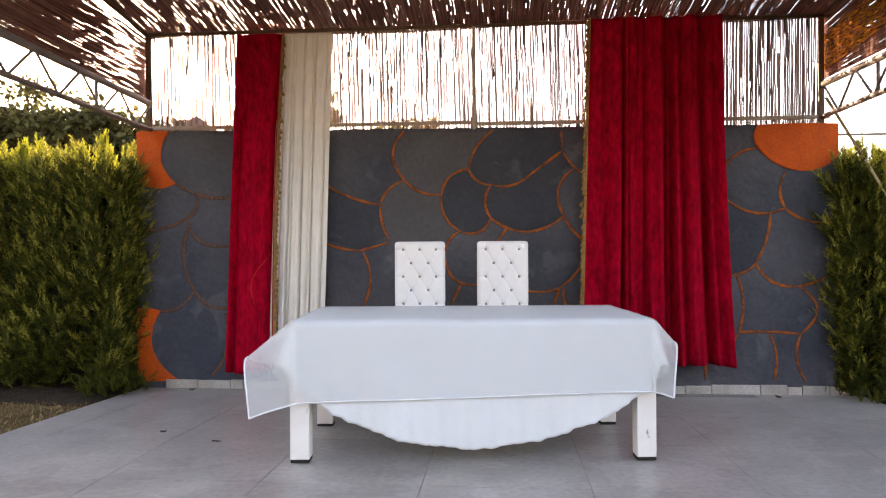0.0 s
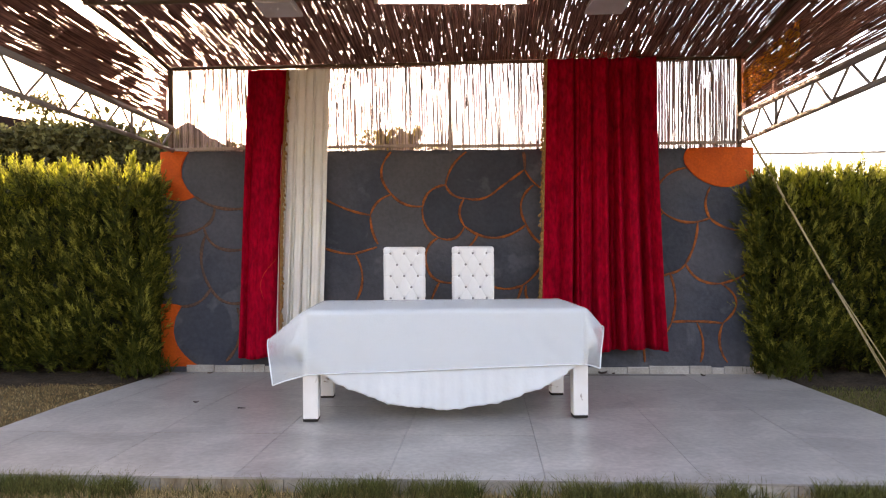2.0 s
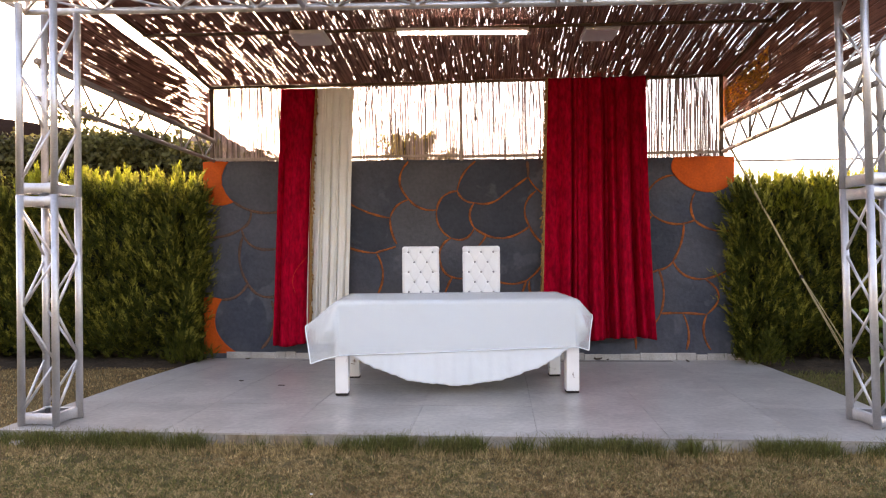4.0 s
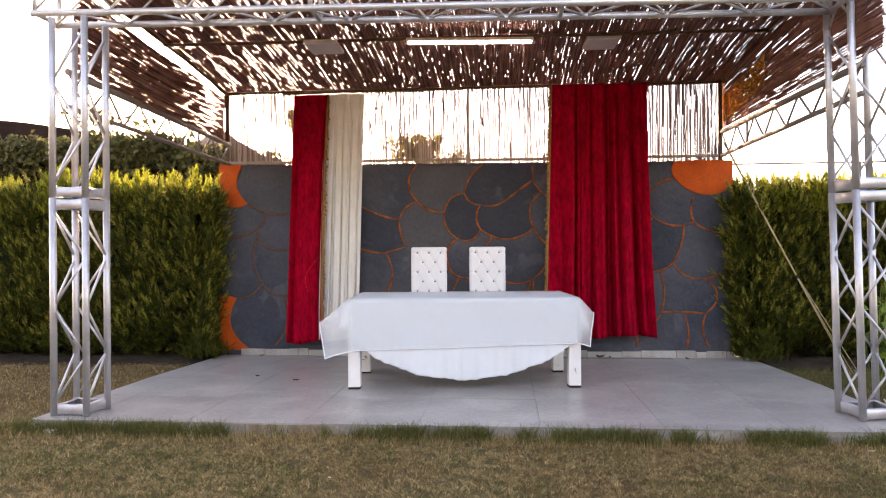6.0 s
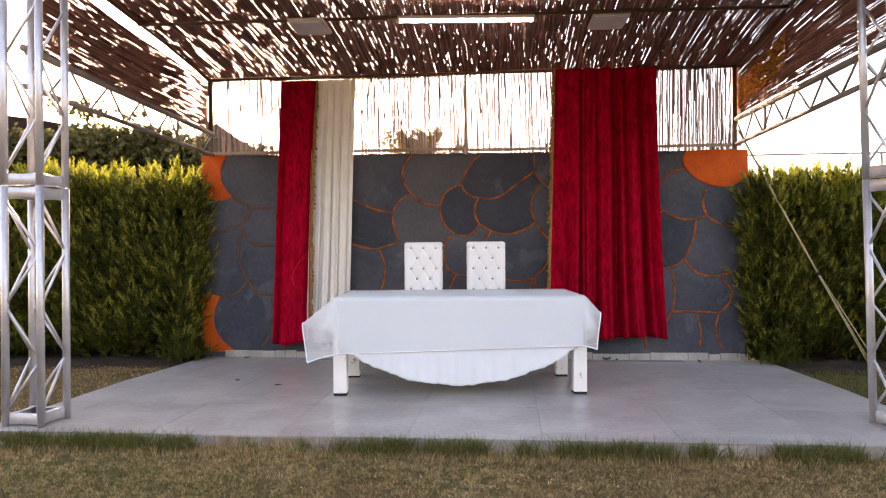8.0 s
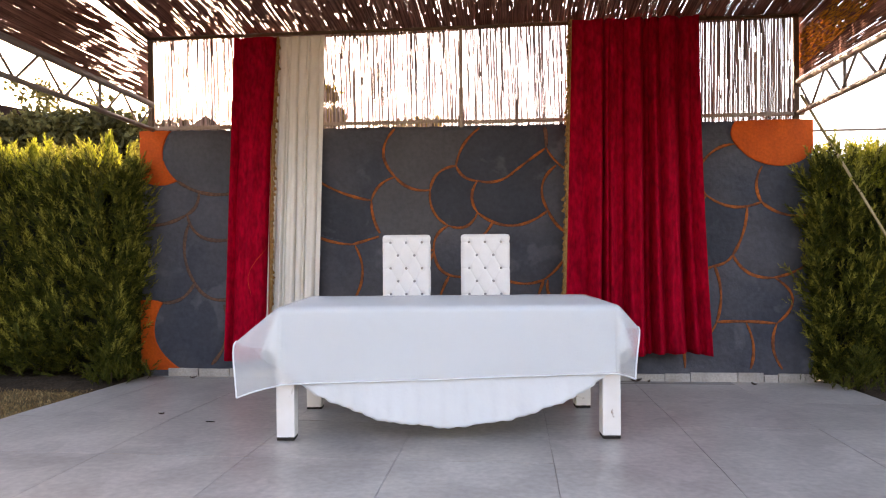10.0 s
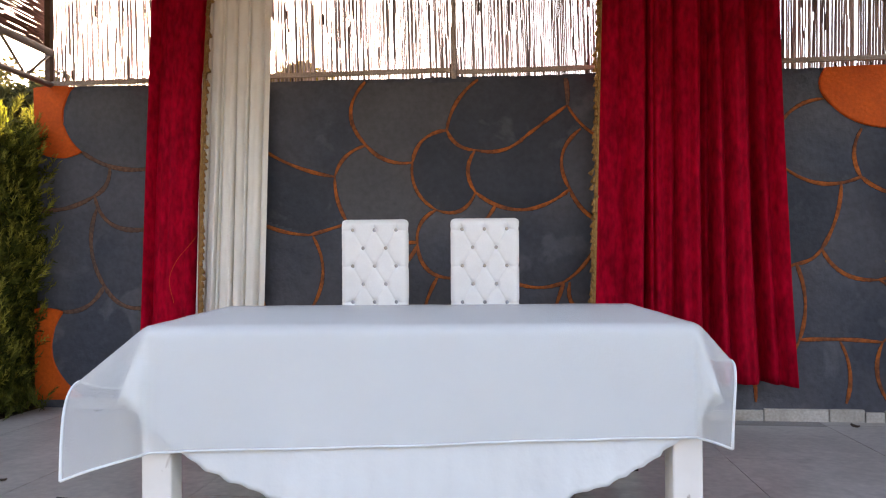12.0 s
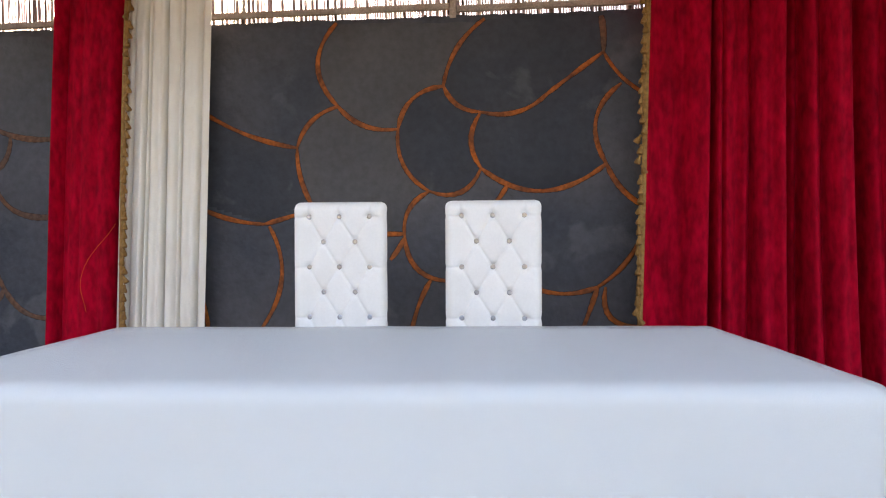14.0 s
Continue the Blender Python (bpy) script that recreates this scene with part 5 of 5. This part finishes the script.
# ---- weed beside the tower ----
weed = thing("weed", (3.66, -2.15, GROUND), "bright green leafy weed growing beside the terrace", "weed")
bm = bmesh.new()
r = np.random.default_rng(31)
pts = []
for k in range(7):
    tip = Vector((r.uniform(-0.18, 0.18), r.uniform(-0.15, 0.15), r.uniform(0.5, 0.98)))
    tube(bm, (0, 0, -0.02), tip, 0.006, 6, 0.003)
    pts.append(np.array([tuple(Vector((0, 0, 0)).lerp(tip, f)) for f in r.uniform(0.45, 1.05, 16)]) + r.normal(0, 0.03, (16, 3)))
part("stem", bm, M_WEED, weed)
pts = np.concatenate(pts)
leaves("leaf_cluster", pts, r.uniform(0.05, 0.10, len(pts)), M_WEED, weed)

# ---- bare soil under the hedges ----
for sx0, sx1 in ((-7.4, -2.885), (3.36, 7.4)):
    nu, nv = 90, 24
    P = np.zeros((nu, nv, 3))
    for i in range(nu):
        for j in range(nv):
            x, f = sx0 + (sx1 - sx0) * i / (nu - 1), j / (nv - 1)
            front_y = -0.80 + 0.16 * noise.noise(Vector((x * 1.3, 0, 2.0)))
            y = front_y + (0.9 - front_y) * f
            P[i, j] = (x, y, GROUND - 0.012 + (0.045 + 0.03 * noise.noise(Vector((x * 4, y * 4, 0))) + 0.02 * noise.noise(Vector((x * 15, y * 15, 0)))) * min(1, f * 5))
    tagged(part("soil_bed", grid_mesh("soil_bed", P), M_MULCH, smooth=True), "bare dark soil strip under the hedge", "soil", kind="structure")

# ---- wall tap ----
tap = thing("wall_tap", (2.207, -0.012, 1.318), "small chrome tap fixed to the grey wall", "tap")
part("flange", tube(bmesh.new(), (0, 0.005, 0.012), (0, -0.012, 0.012), 0.016, 12), M_CHROME, tap, smooth=True)
part("spout", tube(tube(bmesh.new(), (0, -0.01, 0.012), (0, -0.05, 0.008), 0.008, 8), (0, -0.048, 0.012), (-0.006, -0.055, -0.035), 0.007, 8), M_CHROME, tap, smooth=True)
part("lever", box(bmesh.new(), (-0.006, -0.045, 0.02), (0.022, -0.03, 0.030), 0.003), M_CHROME, tap)

# ---- dry leaves blown against the wall ----
def dry_leaf(place, size, turn):
    """A curled dead leaf: a pointed blade bent along and across."""
    P = np.zeros((9, 5, 3))
    for i in range(9):
        f = i / 8
        half = 0.32 * math.sin(math.pi * min(1.0, f * 0.92 + 0.06)) ** 0.8
        for j in range(5):
            g = j / 2 - 1
            P[i, j] = (size * (f - 0.5), size * half * g, size * (0.10 + 0.16 * g * g + 0.14 * (f - 0.5) ** 2 * 4 * (1 - 0.4 * g)))
    ob = part("dry_leaf", grid_mesh("dry_leaf", P), M_DEAD_LEAF, smooth=True)
    solid(ob, 0.0015)
    ob.matrix_basis = pose(*place, 0, 0, turn)
    tagged(ob, "curled dark brown dead leaf on the tiles", "leaf", "dead leaves")


for px, py, size, turn in ((1.66, -0.12, 0.10, 20), (1.77, -0.10, 0.05, 75), (-1.84, -1.72, 0.04, 10), (2.62, -0.20, 0.06, 120), (-2.35, -0.16, 0.06, 40)):
    dry_leaf((px, py, slope(py) + 0.001), size, turn)

# ---- floor tiles and kerb pieces ----
xs = [X0 - 0.01, -2.545, -1.705, -0.865, -0.035, 0.805, 1.64, 2.475, X1 + 0.01]
ys = [Y0 - 0.01, -2.655, -1.815, -0.975, -0.135, 0.02]
for i in range(len(xs) - 1):
    for j in range(len(ys) - 1):
        a, b, y0, y1 = xs[i] + 0.0013, xs[i + 1] - 0.0013, ys[j] + 0.0013, ys[j + 1] - 0.0013
        bm = bmesh.new()
        box(bm, (a, y0, -0.012), (b, y1, 0.0), 0.0012)
        jitter = float(RNG.uniform(-0.0008, 0.0008))
        for v in bm.verts:
            v.co.z += slope(v.co.y) + jitter
        part("tile", bm, M_TILE, floor)
x = X0
while x < X1 - 0.02:
    w = min(float(RNG.choice([0.28, 0.34, 0.42])), X1 - x)
    part("kerb_tile", box(bmesh.new(), (x + 0.002, Y0 - 0.004, GROUND - 0.05), (x + w - 0.002, Y0 + 0.012, -0.014), 0.002), M_KERB_STAIN if -1.33 < x < -0.92 else M_KERB, floor)
    x += w
tagged(part("twig", tube(tube(bmesh.new(), (-1.42, -1.93, 0.005), (-1.385, -1.94, 0.007), 0.004, 6), (-1.385, -1.94, 0.007), (-1.36, -1.93, 0.004), 0.004, 6, 0.002), M_RUBBER), "short dark twig lying on the tiles", "twig")


# ---- grass ----
def grass(name, x0, x1, y0, y1, n, lo, hi, mat, label, keep=None, lean=0.6, width=0.0022):
    r = RNG
    x, y = r.uniform(x0, x1, n), r.uniform(y0, y1, n)
    if keep is not None:
        k = keep(x, y)
        x, y = x[k], y[k]
    n = len(x)
    h = r.uniform(lo, hi, n)
    a = r.uniform(0, math.tau, n)
    l1, l2 = r.normal(0, lean * 0.5, n) * h, r.normal(0, lean * 0.5, n) * h
    w = width * r.uniform(0.6, 1.5, n)
    c, s = np.cos(a) * w, np.sin(a) * w
    z = np.full(n, GROUND)
    V = np.stack([np.stack([x - c, y - s, z - 0.005], -1), np.stack([x + c, y + s, z - 0.005], -1),
                  np.stack([x + c * 0.7 + l1 * 0.4, y + s * 0.7 + l2 * 0.4, z + h * 0.6], -1), np.stack([x - c * 0.7 + l1 * 0.4, y - s * 0.7 + l2 * 0.4, z + h * 0.6], -1),
                  np.stack([x + l1, y + l2, z + h], -1)], 1)
    F3 = (np.array([(0, 1, 2), (0, 2, 3), (3, 2, 4)])[None] + 5 * np.arange(n)[:, None, None]).reshape(-1, 3)
    ob = part(name, array_mesh(name, V.reshape(-1, 3), F3), mat)
    return tagged(ob, label, "grass", kind="stuff")


def off_floor(x, y):
    return ~((x > X0 - 0.015) & (x < X1 + 0.015) & (y > Y0 - 0.015))


def tufty(x, y):
    q = np.array([noise.noise(Vector((a * 2.2, b * 1.5, 0.0))) for a, b in zip(x, y)])
    green = 0.55 * np.exp(-(((x - 2.6) / 0.9) ** 2 + ((y + 4.55) / 0.28) ** 2)) + 0.30 * np.exp(-((x + 1.9) / 0.9) ** 2)
    return off_floor(x, y) & (q + green + RNG.normal(0, 0.25, len(x)) > 0.12)


def field(x, y, scale, seed):
    """A smooth patchy field over the lawn."""
    return np.array([noise.noise(Vector((p * scale, q * scale, seed))) for p, q in zip(x, y)])


def clumpy(x, y):
    return off_floor(x, y) & (field(x, y, 16, 3.0) + 0.6 * field(x, y, 6, 5.0) - 0.9 * np.exp(-(((x - 2.7) / 0.7) ** 2 + ((y + 4.6) / 0.3) ** 2)) + RNG.normal(0, 0.10, len(x)) > -0.12)


def withered(x, y):
    return off_floor(x, y) & (1.0 * np.exp(-((x - 1.4) / 1.0) ** 2) - 0.25 + 1.1 * field(x, y, 1.3, 9.0) + 0.6 * field(x, y, 14, 2.0) + RNG.normal(0, 0.2, len(x)) > 0.05)


grass("grass_dry", -3.9, 4.3, -5.0, -3.54, 170000, 0.007, 0.024, M_GRASS_DRY, "short dry straw-coloured lawn grass", clumpy, 2.8, 0.0018)
grass("grass_withered", -3.9, 4.3, -5.0, -3.54, 80000, 0.007, 0.024, M_GRASS_BROWN, "withered brown lawn grass in patches", withered, 2.6, 0.0021)
grass("grass_green", -3.9, 4.3, -5.0, -3.54, 95000, 0.007, 0.027, M_GRASS, "short green lawn grass growing in patches", tufty, 2.3, 0.0020)


def tufts(x, y):
    q = np.array([noise.noise(Vector((a * 2.3, 4.0, 0.0))) + 0.8 * noise.noise(Vector((a * 6.5, 8.0, 0.0))) for a in x])
    bare = 0.75 * np.exp(-((x + 0.98) / 0.5) ** 2)
    near = np.exp(-((y + 3.60) / 0.075) ** 2)
    return off_floor(x, y) & (RNG.random(len(x)) < np.clip(0.50 + 1.7 * q - bare, 0.02, 1.0) * near)


grass("grass_edge", -3.4, 3.8, -3.80, -3.545, 80000, 0.03, 0.13, M_GRASS, "taller dark green grass tufts along the terrace edge", tufts, 0.9, 0.0021)
grass("grass_edge_dry", -3.4, 3.8, -3.78, -3.545, 9000, 0.02, 0.07, M_GRASS_DRY, "dry stalks between the green tufts at the terrace edge", off_floor, 1.0, 0.0016)
grass("grass_side", -7.5, -2.88, -4.2, -0.6, 24000, 0.008, 0.028, M_GRASS_DRY, "dry lawn grass beside the hedge", off_floor, 1.8, 0.0026)
grass("grass_side", -7.5, -2.88, -4.2, -0.6, 30000, 0.008, 0.028, M_GRASS_BROWN, "withered brown grass beside the hedge", off_floor, 1.8, 0.0026)
grass("grass_side", 3.35, 7.0, -4.2, -0.6, 34000, 0.010, 0.045, M_GRASS, "green lawn grass beside the terrace", off_floor, 1.1, 0.0026)

grass("grass_open", -7.5, 7.5, -9.5, -5.0, 60000, 0.010, 0.035, M_GRASS_DRY, "dry trampled lawn grass in front of the terrace", off_floor, 2.2, 0.0034)
grass("grass_open", -7.5, 7.5, -9.5, -5.0, 40000, 0.010, 0.035, M_GRASS, "thin green lawn grass in front of the terrace", tufty, 2.0, 0.0034)

# ---- small litter ----
for px, py, s, w in ((-0.425, -4.47, 0.009, 70), (1.3, -3.66, 0.012, 70), (2.85, -3.74, 0.016, 130)):
    bm = box(bmesh.new(), (-s, -s * 0.6, 0.0), (s, s * 0.6, 0.004), 0.001, pose(0, 0, 0, 8, 12, 0))
    scrap = part("paper_scrap", bm, M_WHITE)
    scrap.matrix_basis = pose(px, py, GROUND + 0.016, 6, 4, w)
    tagged(scrap, "tiny white scrap of paper lying in the grass", "litter", "paper scraps")
pipe = thing("pipe", (-2.66, -3.62, GROUND + 0.018), "short grey plastic pipe end beside the terrace corner", "pipe", turn=12)
part("tube", tube(bmesh.new(), (-0.05, 0, 0), (0.03, 0, 0), 0.020, 12), M_LAMP, pipe, smooth=True)
part("socket", tube(bmesh.new(), (0.03, 0, 0), (0.06, 0, 0), 0.025, 12), M_LAMP, pipe, smooth=True)


def rubble(place, size, turn):
    """A broken lump of concrete with flat, uneven faces."""
    bm = bmesh.new()
    bmesh.ops.create_icosphere(bm, subdivisions=1, radius=1.0)
    for v in bm.verts:
        k = 1.0 + 0.35 * noise.noise(v.co * 1.7 + Vector(place) * 9)
        v.co = Vector((v.co.x * k * size, v.co.y * k * size * 0.7, max(-0.35, v.co.z * k) * size * 0.6))
    ob = part("rubble", bm, M_CONCRETE)
    ob.matrix_basis = pose(*place, 0, 0, turn)
    tagged(ob, "broken lump of concrete at the terrace corner", "rubble", "concrete rubble")


for px, py, size, turn in ((-2.93, -3.60, 0.045, 20), (-2.80, -3.585, 0.030, 75), (-2.53, -3.58, 0.032, 130), (-2.98, -3.44, 0.038, 200), (-2.42, -3.60, 0.020, 10)):
    rubble((px, py, GROUND + size * 0.2), size, turn)
cable = bpy.data.curves.new("power_cable", "CURVE")
cable.dimensions, cable.bevel_depth, cable.bevel_resolution = "3D", 0.004, 2
sp = cable.splines.new("BEZIER")
sp.bezier_points.add(4)
for b_, co in zip(sp.bezier_points, ((3.22, -3.16, 0.14), (3.27, -3.24, 0.03), (3.20, -3.42, 0.006), (3.12, -3.53, 0.004), (3.07, -3.66, GROUND + 0.01))):
    b_.co, b_.handle_left_type, b_.handle_right_type = co, "AUTO", "AUTO"
cable.materials.append(M_WHITE)
tagged(new("power_cable", cable), "thin white cable trailing from the truss foot", "cable")
